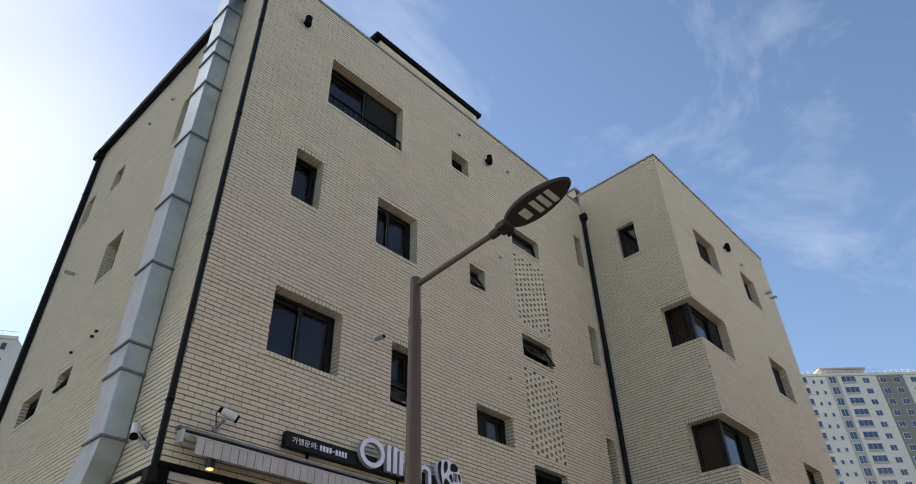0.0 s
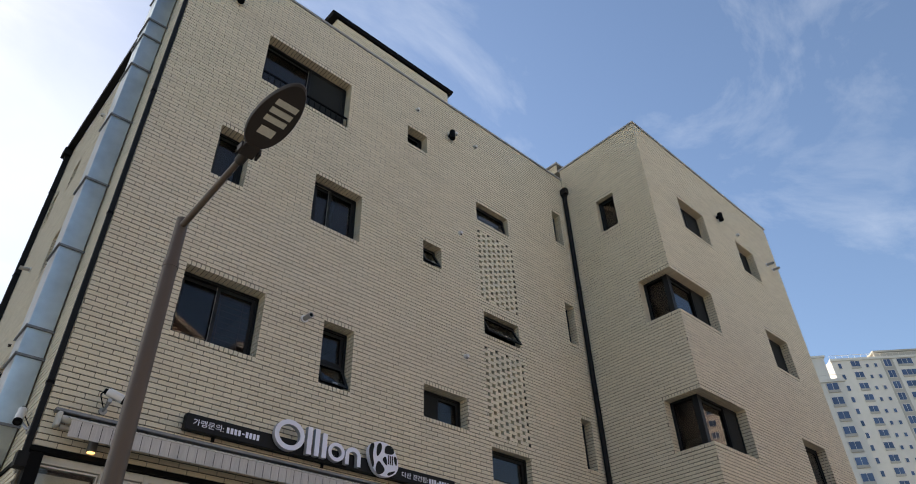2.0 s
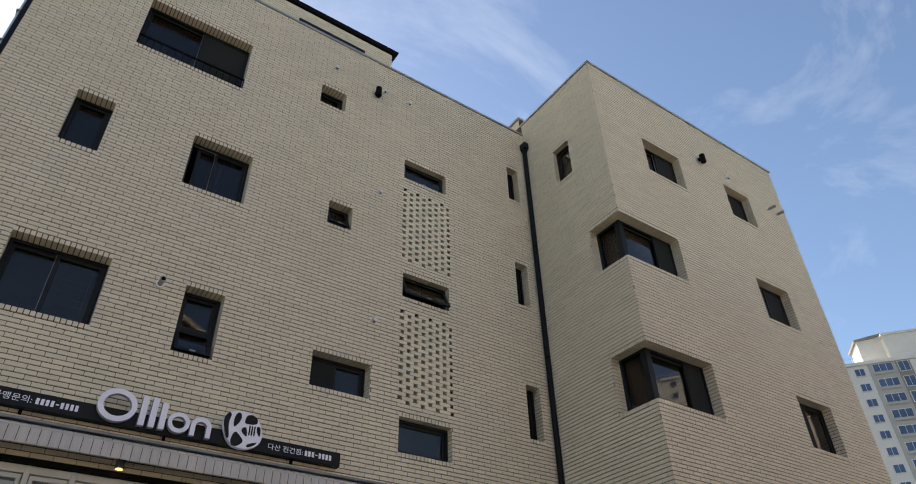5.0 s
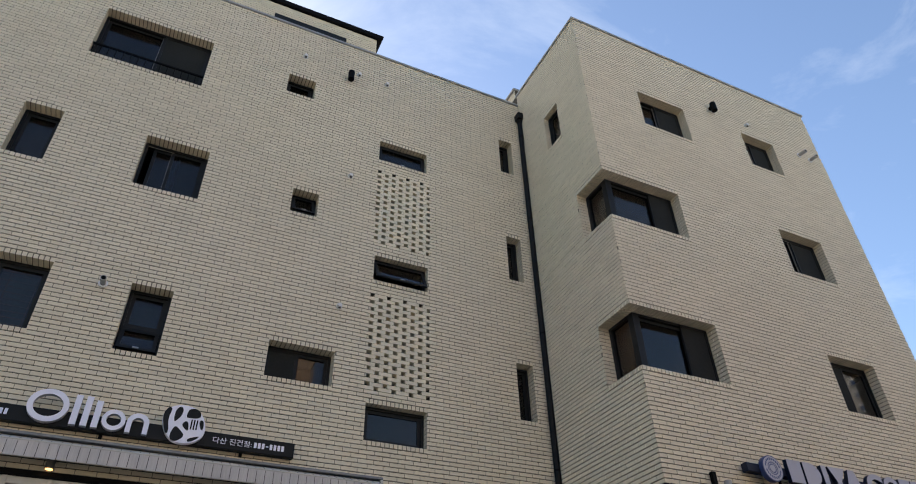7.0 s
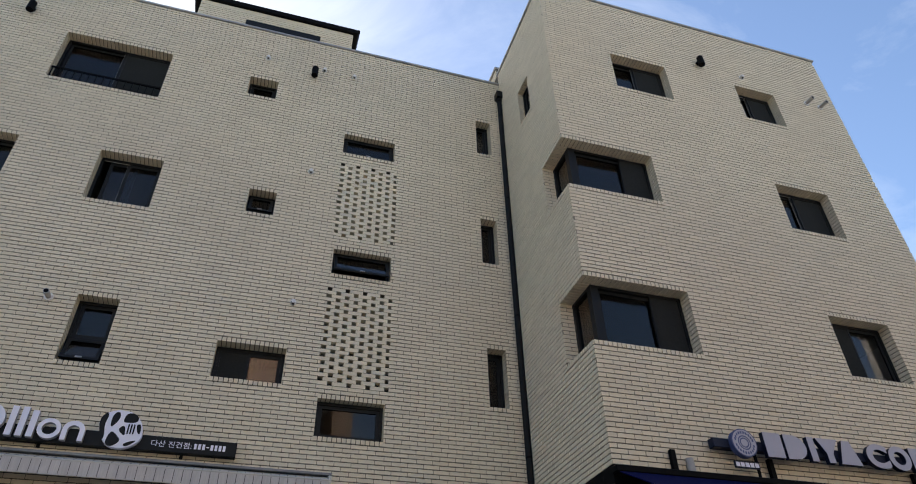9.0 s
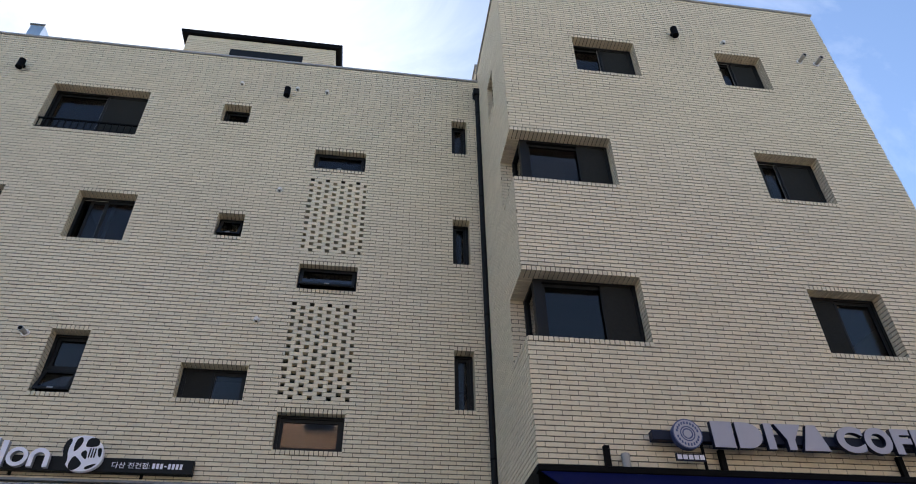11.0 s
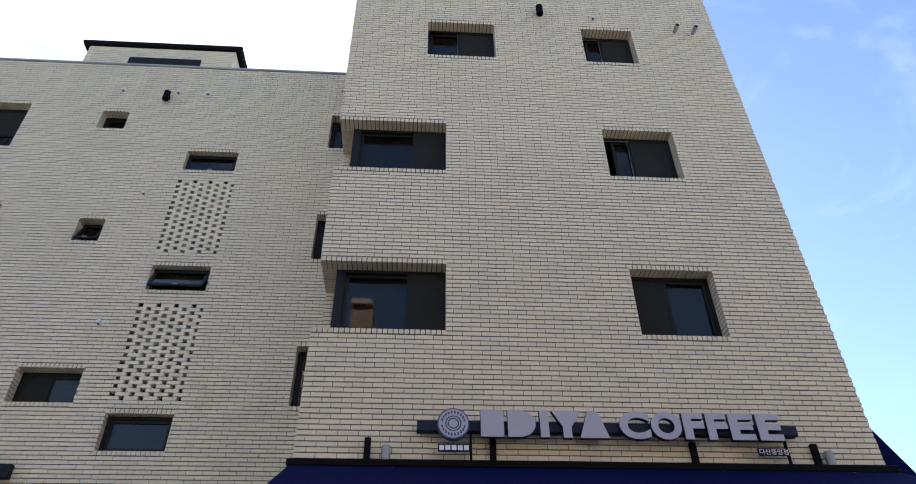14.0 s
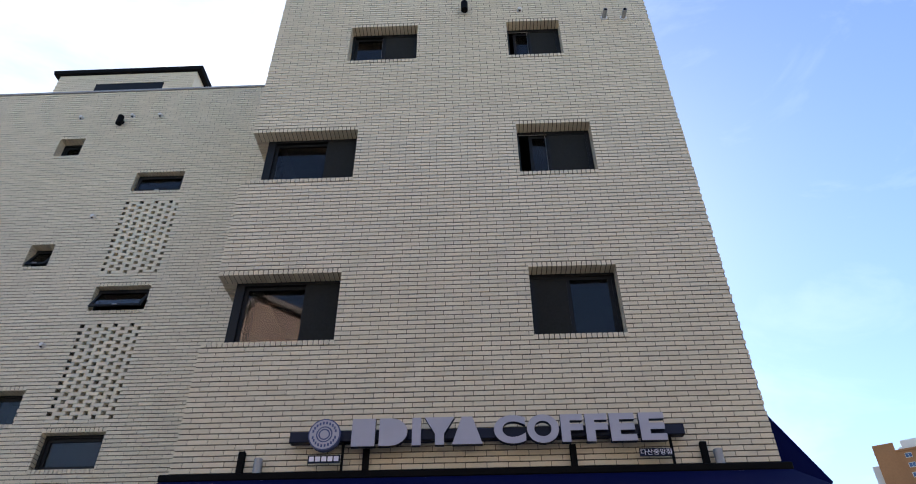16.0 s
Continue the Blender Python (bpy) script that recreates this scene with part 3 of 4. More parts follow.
# balcony rail in the wide top window
rail = thing("window_rail", (4.64, FY, zc(105)), "low black metal guard rail across the wide window", "railing")
rz = zc(105)
part("top_rail", Solid(at_front, True).box(4.65, 6.52, -0.06, -0.03, rz + 0.29, rz + 0.32), M_DARK, rail)
part("bottom_rail", Solid(at_front, True).box(4.65, 6.52, -0.06, -0.03, rz + 0.05, rz + 0.075), M_DARK, rail)
for i in range(16):
    u = 4.67 + i * 0.122
    part("baluster", Solid(at_front, True).box(u, u + 0.015, -0.053, -0.038, rz + 0.01, rz + 0.29), M_DARK, rail)

# ---- roof house ----
pent = thing("roof_house", (8.2, 9.5, 13.95), "brick roof house with a flat black overhanging roof", "roof house")
part("wall", Solid().box(6.45, 9.95, 8.29, 12.5, 13.95, 15.84), M_BRICK, pent)
pc = Solid()
for k in range(3, 27):
    u = 6.45 + (k % 2) * 0.12
    while u < 9.9:
        if not (7.45 < u < 9.2 and 18 <= k < 23):
            pc.box(u, min(u + LONG, 9.95), 8.275, 8.30, 13.95 + k * C, 13.95 + k * C + HIGH)
        u += PITCH
tagged(part("brickwork", pc, M_BRICK, pent), kind="stuff")
part("louvre", Solid().box(7.5, 9.2, 8.262, 8.29, 15.2, 15.45), M_FRAME, pent)
rf = Solid().hull8([(6.3, 8.22, 15.84), (10.07, 8.22, 15.84), (10.07, 12.7, 15.84), (6.3, 12.7, 15.84), (6.26, 8.2, 15.98), (10.11, 8.2, 15.98), (10.11, 12.8, 15.98), (6.26, 12.8, 15.98)])
part("roof", rf, M_DARK, pent, "black metal-edged roof", bevel=0.02)

# ---- ground, street and shop fronts ----
g = part("ground", Solid().box(-900, 900, -900, 900, -0.6, -0.12), M_ASPHALT)
tagged(g, "dark asphalt street reaching to the horizon", "ground", kind="structure")
pv = part("pavement", Solid().box(-20, 50, 1.2, FY - 0.05, -0.12, 0.0), M_PAVING, bevel=0.02)
tagged(pv, "pale concrete pavement before the shops", "pavement", kind="structure")
lint = Solid()
lint.box(LX - 0.03, WX, FY - 0.02, FY + 0.22, 4.475, Z0 - 0.002).box(LX - 0.03, LX + 0.2, FY + 0.22, 9.0, 4.475, Z0 - 0.002)
lint.box(WX - 0.02, EX + 0.02, WY - 0.02, WY + 0.24, 4.1, Z0 - 0.002).box(WX - 0.02, WX + 0.2, WY + 0.24, FY - 0.05, 4.1, Z0 - 0.002)
tagged(part("lintel_band", lint, M_DARK, bevel=0.004), "black metal lintel band over the shop fronts", "trim", kind="structure")
lw = Solid().box(LX, LX + THICK, 9.0, 15.0, 0, 3.6).box(WX + 0.05, WX + 0.25, WY + 0.3, FY, 0, 4.1)
tagged(part("wall_ground_west", lw, M_BRICK), "cream brick lower wall beside the shop", "wall", kind="structure")

shop = thing("shopfront", (8, FY, 0), "white aluminium glazed shop front under a grey awning", "shop front", kind="structure")
edges = [3.16, 3.86] + [4.33 + 0.47 * i for i in range(19)] + [13.2]
for i, x in enumerate(edges):
    part("mullion", Solid(at_front, True).box(x, x + 0.06, -0.16, -0.04, 0.0, 4.47), M_ALU, shop, bevel=0.004)
part("head_rail", Solid(at_front, True).box(3.245, 13.2, -0.15, -0.05, 4.385, 4.47), M_ALU, shop, bevel=0.004)
for a, b in zip(edges, edges[1:]):
    q = Solid(at_front, True)
    c, e = a + 0.07, b - 0.01
    r = 0.016 if a < 3.5 else 0.045
    q.box(c, e, -0.13, -0.07, 4.37 - r, 4.375).box(c, e, -0.13, -0.07, 0.1, 0.2)
    q.box(c, c + r, -0.13, -0.07, 0.2, 4.37 - r).box(e - r, e, -0.13, -0.07, 0.2, 4.37 - r)
    sash = part("door_leaf", q, M_ALU, shop, bevel=0.003)
    pane = part("pane", Solid(at_front, True).box(c + r, e - r, -0.103, -0.097, 0.2, 4.37 - r), M_CLEAR, sash)
    pane.visible_shadow = False
for a, b in zip(edges[:-1], edges[1:]):
    part("cream_film", Solid(at_front, True).box(a + 0.12, b - 0.06, -0.125, -0.118, 1.0, 4.30), M_PLINTH, shop, "cream film behind the glass")
back = Solid().box(LX + 0.3, WX, FY + 3.0, FY + 3.1, 0, 4.1).box(WX + 0.3, EX - 0.3, WY + 3.0, WY + 3.1, 0, 4.1)
back.box(LX + 0.3, WX, FY + 0.3, FY + 3.0, -0.02, 0.05).box(WX + 0.3, EX - 0.3, WY + 0.3, WY + 3.0, -0.02, 0.05)
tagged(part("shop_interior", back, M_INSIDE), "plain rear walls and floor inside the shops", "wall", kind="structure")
shop2 = thing("cafe_front", (16.5, WY, 0), "dark-framed glazed cafe front under a navy awning", "shop front", kind="structure")
for i in range(8):
    x = WX + 0.02 + i * 0.945
    part("mullion", Solid(at_wing, True).box(x, x + 0.08, -0.16, -0.05, 0.0, 4.09), M_FRAME, shop2)
    if i < 7:
        pane = part("pane", Solid(at_wing, True).box(x + 0.085, x + 0.94, -0.103, -0.097, 0.02, 4.08), M_GLASS, shop2)
        pane.visible_shadow = False
side_shop = thing("side_shop_window", (LX, 8.2, 0), "grey-framed shop window on the side wall", "window", kind="structure")
for y in (7.72, 8.3, 8.9):
    part("mullion", Solid(at_side).box(y, y + 0.08, -0.16, -0.05, 0, 4.47), M_ALU, side_shop)
for y in (7.81, 8.39):
    pane = part("pane", Solid(at_side).box(y, y + 0.5, -0.103, -0.097, 0.02, 4.46), M_GLASS, side_shop)
    pane.visible_shadow = False
part("post", Solid().box(LX - 0.01, LX + 0.12, FY - 0.01, FY + 0.12, 0, 4.47), M_DARK, side_shop)

# ---- grey roller awning of the eatery ----
aw = thing("roller_awning", (7, FY, 4.9), "grey striped roller awning with a hanging valance", "awning")
AX0, AX1 = 3.30, 10.25
part("hood", Solid(at_front, True).box(AX0 - 0.1, AX1 + 0.05, 0.012, 0.11, 4.905, 4.94), M_GALV_RIB, aw, bevel=0.005)
part("wall_bar", Solid(at_front, True).box(AX0, AX1, 0.012, 0.05, 4.74, 4.79), M_ALU, aw)
part("roller", Solid(at_front, True).tube((AX0 - 0.04, 0.07, 4.84), (AX1, 0.07, 4.84), 0.042), M_ALU, aw, smooth=True)
for x in (AX0 - 0.07, AX1):
    part("end_plate", Solid(at_front, True).box(x, x + 0.05, 0.012, 0.13, 4.74, 4.9), M_ALU, aw, bevel=0.01)
slope = Solid(at_front, True)
slope.hull8([(AX0 + 0.04, 0.07, 4.87), (AX1, 0.07, 4.87), (AX1, 0.31, 4.77), (AX0 + 0.04, 0.31, 4.77), (AX0 + 0.04, 0.07, 4.88), (AX1, 0.07, 4.88), (AX1, 0.31, 4.78), (AX0 + 0.04, 0.31, 4.78)])
part("canopy", slope, M_CLOTH, aw, "grey striped cloth")
n = 64
for i in range(n):
    a = AX0 + 0.04 + (AX1 - AX0 - 0.04) * i / n
    b = AX0 + 0.04 + (AX1 - AX0 - 0.04) * (i + 1) / n - 0.007
    w = 0.004 * (i % 2)
    part("valance_strip", Solid(at_front, True).hull8([(a, 0.312 + w, 4.585), (b, 0.312 + w, 4.585), (b, 0.318 + w, 4.585), (a, 0.318 + w, 4.585),
                                                       (a, 0.315, 4.765), (b, 0.315, 4.765), (b, 0.321, 4.765), (a, 0.321, 4.765)]), M_CLOTH, aw)
    part("canopy_seam", Solid(at_front, True).hull8([(b, 0.07, 4.878), (b + 0.007, 0.07, 4.878), (b + 0.007, 0.31, 4.778), (b, 0.31, 4.778),
                                                     (b, 0.07, 4.883), (b + 0.007, 0.07, 4.883), (b + 0.007, 0.31, 4.783), (b, 0.31, 4.783)]), M_FRAME, aw)
part("front_bar", Solid(at_front, True).tube((AX0 + 0.02, 0.315, 4.772), (AX1, 0.315, 4.772), 0.012, n=8), M_ALU, aw, smooth=True)
part("seams", Solid(at_front, True).box(AX0 + 0.05, AX1 - 0.01, 0.300, 0.309, 4.60, 4.76), M_FRAME, aw)

for x in (3.67, 6.2, 8.7):
    sp = thing("wall_spotlight", (x, FY, 4.6), "grey cylinder downlight glowing warm under the awning", "spotlight", "downlights under the awning")
    part("body", Solid(at_front, True).tube((x, 0.09, 4.545), (x, 0.09, 4.74), 0.05), M_SPOT, sp, smooth=True)
    part("bracket", Solid(at_front, True).box(x - 0.02, x + 0.02, 0.0, 0.06, 4.6, 4.66), M_PIPE, sp)
    part("bulb", Solid(at_front, True).tube((x, 0.09, 4.538), (x, 0.09, 4.546), 0.041), M_WARM, sp)


# ---- lettering helper ----
def words(name, text, place, flip, u, z, high, mat, parent, d, wide=None, deep=0.004, bold=0.0):
    c = bpy.data.curves.new(name, "FONT")
    c.body, c.size, c.extrude, c.offset = text, 1.0, 0.5, bold
    tmp = new(name, c)
    bpy.context.view_layer.update()
    me = bpy.data.meshes.new_from_object(tmp.evaluated_get(bpy.context.evaluated_depsgraph_get()))
    bpy.data.objects.remove(tmp)
    xs, ys = [v.co.x for v in me.vertices], [v.co.y for v in me.vertices]
    sy = high / (max(ys) - min(ys))
    sx = wide / (max(xs) - min(xs)) if wide else sy
    x0, y0 = min(xs), min(ys)
    for v in me.vertices:
        v.co = place(u + (v.co.x - x0) * sx, d + (v.co.z + 0.5) * deep, z + (v.co.y - y0) * sy)
    me.materials.clear()
    me.materials.append(mat)
    if flip:
        me.flip_normals()
    return part(name, me, mat, parent)


# ---- sign of the eatery ----
sg = thing("shop_sign", (6.8, FY, 5.03), "black sign board with raised white shapes and small lettering", "sign")
part("panel", Solid(at_front, True).box(4.60, 9.00, 0.03, 0.13, 5.035, 5.235), M_SIGN, sg, bevel=0.006)
for x in (5.0, 6.6, 8.3):
    part("bracket", Solid(at_front, True).box(x, x + 0.04, 0.0, 0.03, 4.99, 5.1), M_DARK, sg)
words("lettering", "가맹문의:", at_front, True, 4.69, 5.095, 0.085, M_WHITE, sg, 0.132, 0.40)
words("lettering", "다산 진건점:", at_front, True, 7.93, 5.095, 0.082, M_WHITE, sg, 0.132, 0.50)
for x0, count in ((5.13, 9), (8.46, 8)):
    for i in range(count):
        hgt = 0.014 if (i == 4 and count == 9) or (i == 3 and count == 8) else 0.072
        part("bar", Solid(at_front, True).box(x0 + i * 0.052, x0 + i * 0.052 + 0.034, 0.13, 0.136, 5.135 - hgt / 2, 5.135 + hgt / 2), M_WHITE, sg)


def raised(make, name="raised_shape"):
    """A white face on a grey return, standing off the board."""
    ob = part(name, make(Solid(at_front, True), 0.135, 0.20), M_WHITE_EDGE, sg)
    part("face", make(Solid(at_front, True), 0.2005, 0.205), M_WHITE, ob, "white acrylic face")


raised(lambda s, a, b: s.ring(5.975, 5.255, 0.225, 0.205, 0.065, a, b, 40))
for x in (6.245, 6.365):
    raised(lambda s, a, b, x=x: s.box(x, x + 0.072, a, b, 5.06, 5.435))
raised(lambda s, a, b: s.box(6.485, 6.557, a, b, 5.06, 5.40))
raised(lambda s, a, b: s.ring(6.72, 5.185, 0.135, 0.13, 0.052, a, b, 32))
raised(lambda s, a, b: s.ring(7.0, 5.19, 0.13, 0.12, 0.06, a, b, 20, 0, math.pi).box(6.87, 6.93, a, b, 5.055, 5.19).box(7.07, 7.13, a, b, 5.055, 5.19))
# rounded five-sided emblem: white rim, dark field, white loops
PENT = [(7.52 + (u - 7.52) * 0.86, 5.26 + (z - 5.26) * 0.86) for u, z in [(7.20, 5.40), (7.27, 5.14), (7.42, 4.97), (7.68, 4.97), (7.87, 5.12), (7.82, 5.38), (7.66, 5.54), (7.38, 5.55)]]


def rounded(outline, shrink=0.0, steps=5):
    cu = sum(p[0] for p in outline) / len(outline)
    cz = sum(p[1] for p in outline) / len(outline)
    pts = [(cu + (u - cu) * (1 - shrink), cz + (z - cz) * (1 - shrink)) for u, z in outline]
    for _ in range(2):
        nxt = []
        for i, p in enumerate(pts):
            q = pts[(i + 1) % len(pts)]
            nxt += [(p[0] * 0.75 + q[0] * 0.25, p[1] * 0.75 + q[1] * 0.25), (p[0] * 0.25 + q[0] * 0.75, p[1] * 0.25 + q[1] * 0.75)]
        pts = nxt
    return pts


em = part("emblem", Solid(at_front, True).prism(rounded(PENT), 0.13, 0.20), M_WHITE, sg, "white rounded emblem with dark cut-outs")
EMBLEM_CUTS = (((7.265, 5.34), (7.30, 5.20), (7.345, 5.11), (7.365, 5.16), (7.33, 5.30), (7.36, 5.43), (7.31, 5.44)),
               ((7.405, 5.31), (7.425, 5.28), (7.49, 5.38), (7.485, 5.46), (7.445, 5.475), (7.405, 5.42)),
               ((7.395, 5.09), (7.43, 5.03), (7.50, 5.04), (7.56, 5.11), (7.50, 5.17), (7.435, 5.22)),
               ((7.565, 5.46), (7.55, 5.36), (7.585, 5.35), (7.70, 5.36), (7.715, 5.42), (7.655, 5.475)),
               ((7.505, 5.25), (7.575, 5.31), (7.60, 5.19), (7.58, 5.18)),
               ((7.715, 5.33), (7.735, 5.24), (7.775, 5.20), (7.77, 5.33)),
               ((7.61, 5.07), (7.63, 5.035), (7.70, 5.07), (7.75, 5.12), (7.70, 5.11)))
for cut in EMBLEM_CUTS:
    part("cut_out", Solid(at_front, True).prism(rounded(cut, -0.12), 0.2, 0.203), M_SIGN, em, "dark cut-out")
for i in range(3):
    part("stroke", Solid(at_front, True).box(7.615 + i * 0.034, 7.632 + i * 0.034, 0.2, 0.205, 5.20, 5.33), M_SIGN, em)

# ---- sign of the cafe ----
cs = thing("cafe_sign", (16.9, WY, 4.7), "navy sign bar with raised lilac-grey shapes, lettering and a round medallion", "sign")
part("bar", Solid(at_wing, True).box(14.67, 19.12, 0.06, 0.17, 4.815, 4.935), M_NAVY, cs, bevel=0.006)


def raised_cafe(make, name="raised_shape"):
    ob = part(name, make(Solid(at_wing, True), 0.172, 0.235), M_NAVY, cs)
    part("face", make(Solid(at_wing, True), 0.2352, 0.239), M_LAV, ob, "lilac-grey acrylic face")


ZB, ZT = 4.725, 5.045
raised_cafe(lambda s, a, b: s.box(15.39, 15.655, a, b, ZB, ZT))
half = [(15.70 + 0.12 + 0.20 * math.sin(math.pi * i / 12), (ZB + ZT) / 2 - (ZT - ZB) / 2 * math.cos(math.pi * i / 12)) for i in range(13)]
raised_cafe(lambda s, a, b: s.prism([(15.70, ZB)] + half + [(15.70, ZT)], a, b))
raised_cafe(lambda s, a, b: s.box(16.07, 16.17, a, b, ZB, ZT))
raised_cafe(lambda s, a, b: s.prism([(16.33, ZB), (16.43, ZB), (16.43, 4.85), (16.55, ZT), (16.21, ZT), (16.33, 4.85)], a, b))
raised_cafe(lambda s, a, b: s.prism([(16.52, ZB), (16.86, ZB), (16.75, ZT), (16.63, ZT)], a, b))
for i, (ch, a, b) in enumerate(zip("COFFEE", (16.99, 17.36, 17.74, 18.015, 18.285, 18.615), (17.345, 17.715, 17.985, 18.26, 18.57, 18.90))):
    for depth, mat, d in ((0.063, M_NAVY, 0.172), (0.004, M_LAV, 0.2352)):
        words("letter", ch, at_wing, True, a, ZB - (0.005 if ch in "CO" else 0), ZT - ZB + (0.01 if ch in "CO" else 0), mat, cs, d, b - a, depth, 0.045)
md = part("medallion", Solid(at_wing, True).tube((15.08, 0.16, 4.875), (15.08, 0.235, 4.875), 0.182, n=40), M_BLUE, cs, smooth=True)
part("ring", Solid(at_wing, True).ring(15.08, 4.875, 0.168, 0.168, 0.075, 0.235, 0.239, 40), M_LAV, md)
part("ring", Solid(at_wing, True).ring(15.08, 4.875, 0.078, 0.078, 0.012, 0.235, 0.239, 32), M_LAV, md)
part("disc", Solid(at_wing, True).tube((15.08, 0.235, 4.875), (15.08, 0.238, 4.875), 0.05, n=24), M_LAV, md)
for i in range(22):
    a = math.tau * i / 22
    u, z = 15.08 + 0.132 * math.cos(a), 4.875 + 0.132 * math.sin(a)
    if abs(math.sin(a)) > 0.25 or math.cos(a) > 2:
        part("bar", Solid(at_wing, True).box(u - 0.010, u + 0.010, 0.239, 0.2405, z - 0.016, z + 0.016), M_BLUE, md)
for x, n, txt in ((14.91, 5, ""), (18.58, 5, "다산중앙점")):
    pl = part("name_plate", Solid(at_wing, True).box(x, x + 0.36, 0.15, 0.17, 4.575, 4.66), M_NAVY, cs, "small navy plate with white marks")
    if txt:
        words("lettering", txt, at_wing, True, x + 0.012, 4.585, 0.065, M_WHITE, pl, 0.171, 0.335)
    else:
        for i in range(n):
            part("bar", Solid(at_wing, True).box(x + 0.015 + i * 0.069, x + 0.069 + i * 0.069, 0.17, 0.174, 4.59, 4.645), M_WHITE, pl)
    part("hanger", Solid(at_wing, True).box(x + 0.36, x + 0.385, 0.10, 0.13, 4.49, 4.82), M_DARK, cs)
for x in (14.12, 15.54, 17.87, 19.32):
    br = thing("sign_post", (x, WY, 4.5), "short black steel bracket post over the awning", "bracket", "awning brackets")
    part("post", Solid(at_wing, True).box(x - 0.035, x + 0.035, 0.02, 0.08, 4.47, 4.76), M_DARK, br, bevel=0.004)
    part("plate", Solid(at_wing, True).box(x - 0.05, x + 0.05, 0.08, 0.1, 4.46, 4.50), M_DARK, br)
for x in (14.33, 19.46):
    up = thing("wall_uplight", (x, WY, 4.5), "small grey cylinder light on the brick wall", "spotlight", "cafe wall lights")
    part("body", Solid(at_wing, True).tube((x, 0.08, 4.49), (x, 0.08, 4.66), 0.05), M_CAP, up, smooth=True)
    part("bracket", Solid(at_wing, True).box(x - 0.02, x + 0.02, 0.0, 0.05, 4.54, 4.60), M_CAP, up)

# ---- navy awnings of the cafe ----
na = thing("cafe_awning", (16.7, WY, 4.4), "navy cloth awning under a black cassette", "awning")
part("cassette", Solid(at_wing, True).box(WX - 0.05, EX + 0.06, 0.025, 0.16, 4.405, 4.485), M_DARK, na, bevel=0.01)
cl = Solid(at_wing, True)
n = 14
for i in range(n):
    a, b = WX - 0.02 + (EX + 0.06 - WX) * i / n, WX - 0.02 + (EX + 0.06 - WX) * (i + 1) / n
    cl.hull8([(a, 0.16, 4.39), (b, 0.16, 4.39), (b, 1.45, 3.70), (a, 1.45, 3.70), (a, 0.16, 4.40), (b, 0.16, 4.40), (b, 1.45, 3.715), (a, 1.45, 3.715)])
    cl.box(a, b, 1.45, 1.46, 3.50, 3.715)
part("canopy", cl, M_NAVY_CLOTH, na)
for x in (14.4, 16.2, 18.1, 19.6):
    part("clip", Solid(at_wing, True).box(x, x + 0.05, 0.15, 0.18, 4.37, 4.39), M_CCTV, na)
ea = thing("side_awning", (EX, 6, 4.5), "navy cloth awning on the wing's end wall", "awning")
part("canopy", Solid().add([(EX + 0.02, 5.25, 4.28), (EX + 0.54, 5.25, 4.28), (EX + 0.60, 5.25, 4.37), (EX + 0.02, 5.25, 5.28),
                            (EX + 0.02, 9, 4.28), (EX + 0.54, 9, 4.28), (EX + 0.60, 9, 4.37), (EX + 0.02, 9, 5.28)],
                           [(0, 1, 2, 3), (7, 6, 5, 4), (0, 4, 5, 1), (1, 5, 6, 2), (2, 6, 7, 3), (3, 7, 4, 0)]), M_NAVY_CLOTH, ea)
part("wall_bar", Solid().box(EX + 0.012, EX + 0.05, 5.22, 9.02, 5.26, 5.32), M_DARK, ea)

# ---- rainwater pipes, gutter and duct ----
def square_pipe(name, u0, u1, y0, y1, z0, z1, label):
    p = thing(name, (u0, y0, z0), label, "pipe")
    part("pipe", Solid().box(u0, u1, y0, y1, z0, z1), M_PIPE, p, bevel=0.008)
    z = z0 + 0.8
    while z < z1:
        part("clip", Solid().box(u0 - 0.006, u1 + 0.006, y0 - 0.006, y1 + 0.006, z, z + 0.03), M_DARK, p)
        z += 2.4
    return p


cp = square_pipe("downpipe", LX - 0.085, LX - 0.02, FY - 0.012, FY + 0.045, 4.42, 14.0, "dark square rainwater pipe at the brick corner")
part("hopper", Solid().box(LX - 0.16, LX - 0.011, FY - 0.05, FY + 0.2, 13.9, 14.2), M_PIPE, cp, bevel=0.01)
part("shoe", Solid().hull8([(LX - 0.12, FY - 0.02, 4.3), (LX - 0.012, FY - 0.02, 4.3), (LX - 0.012, FY + 0.12, 4.3), (LX - 0.12, FY + 0.12, 4.3),
                            (LX - 0.12, FY - 0.02, 4.45), (LX - 0.012, FY - 0.02, 4.45), (LX - 0.012, FY + 0.1, 4.45), (LX - 0.12, FY + 0.1, 4.45)]), M_PIPE, cp)
square_pipe("downpipe", LX - 0.13, LX - 0.015, 14.8, 14.92, 0.0, 14.05, "dark square rainwater pipe at the far end")
gut = thing("roof_gutter", (LX, 11, 14.1), "dark box gutter along the side parapet", "gutter")
part("trough", Solid().box(LX - 0.16, LX - 0.012, FY + 0.1, 14.95, 14.12, 14.29), M_PIPE, gut, bevel=0.008)
part("outlet", Solid().box(LX - 0.2, LX - 0.012, 14.72, 15.0, 13.95, 14.16), M_PIPE, gut, bevel=0.01)
rp = thing("downpipe", (WX - 0.045, FY, 4.5), "dark round rainwater pipe in the inner corner", "pipe")
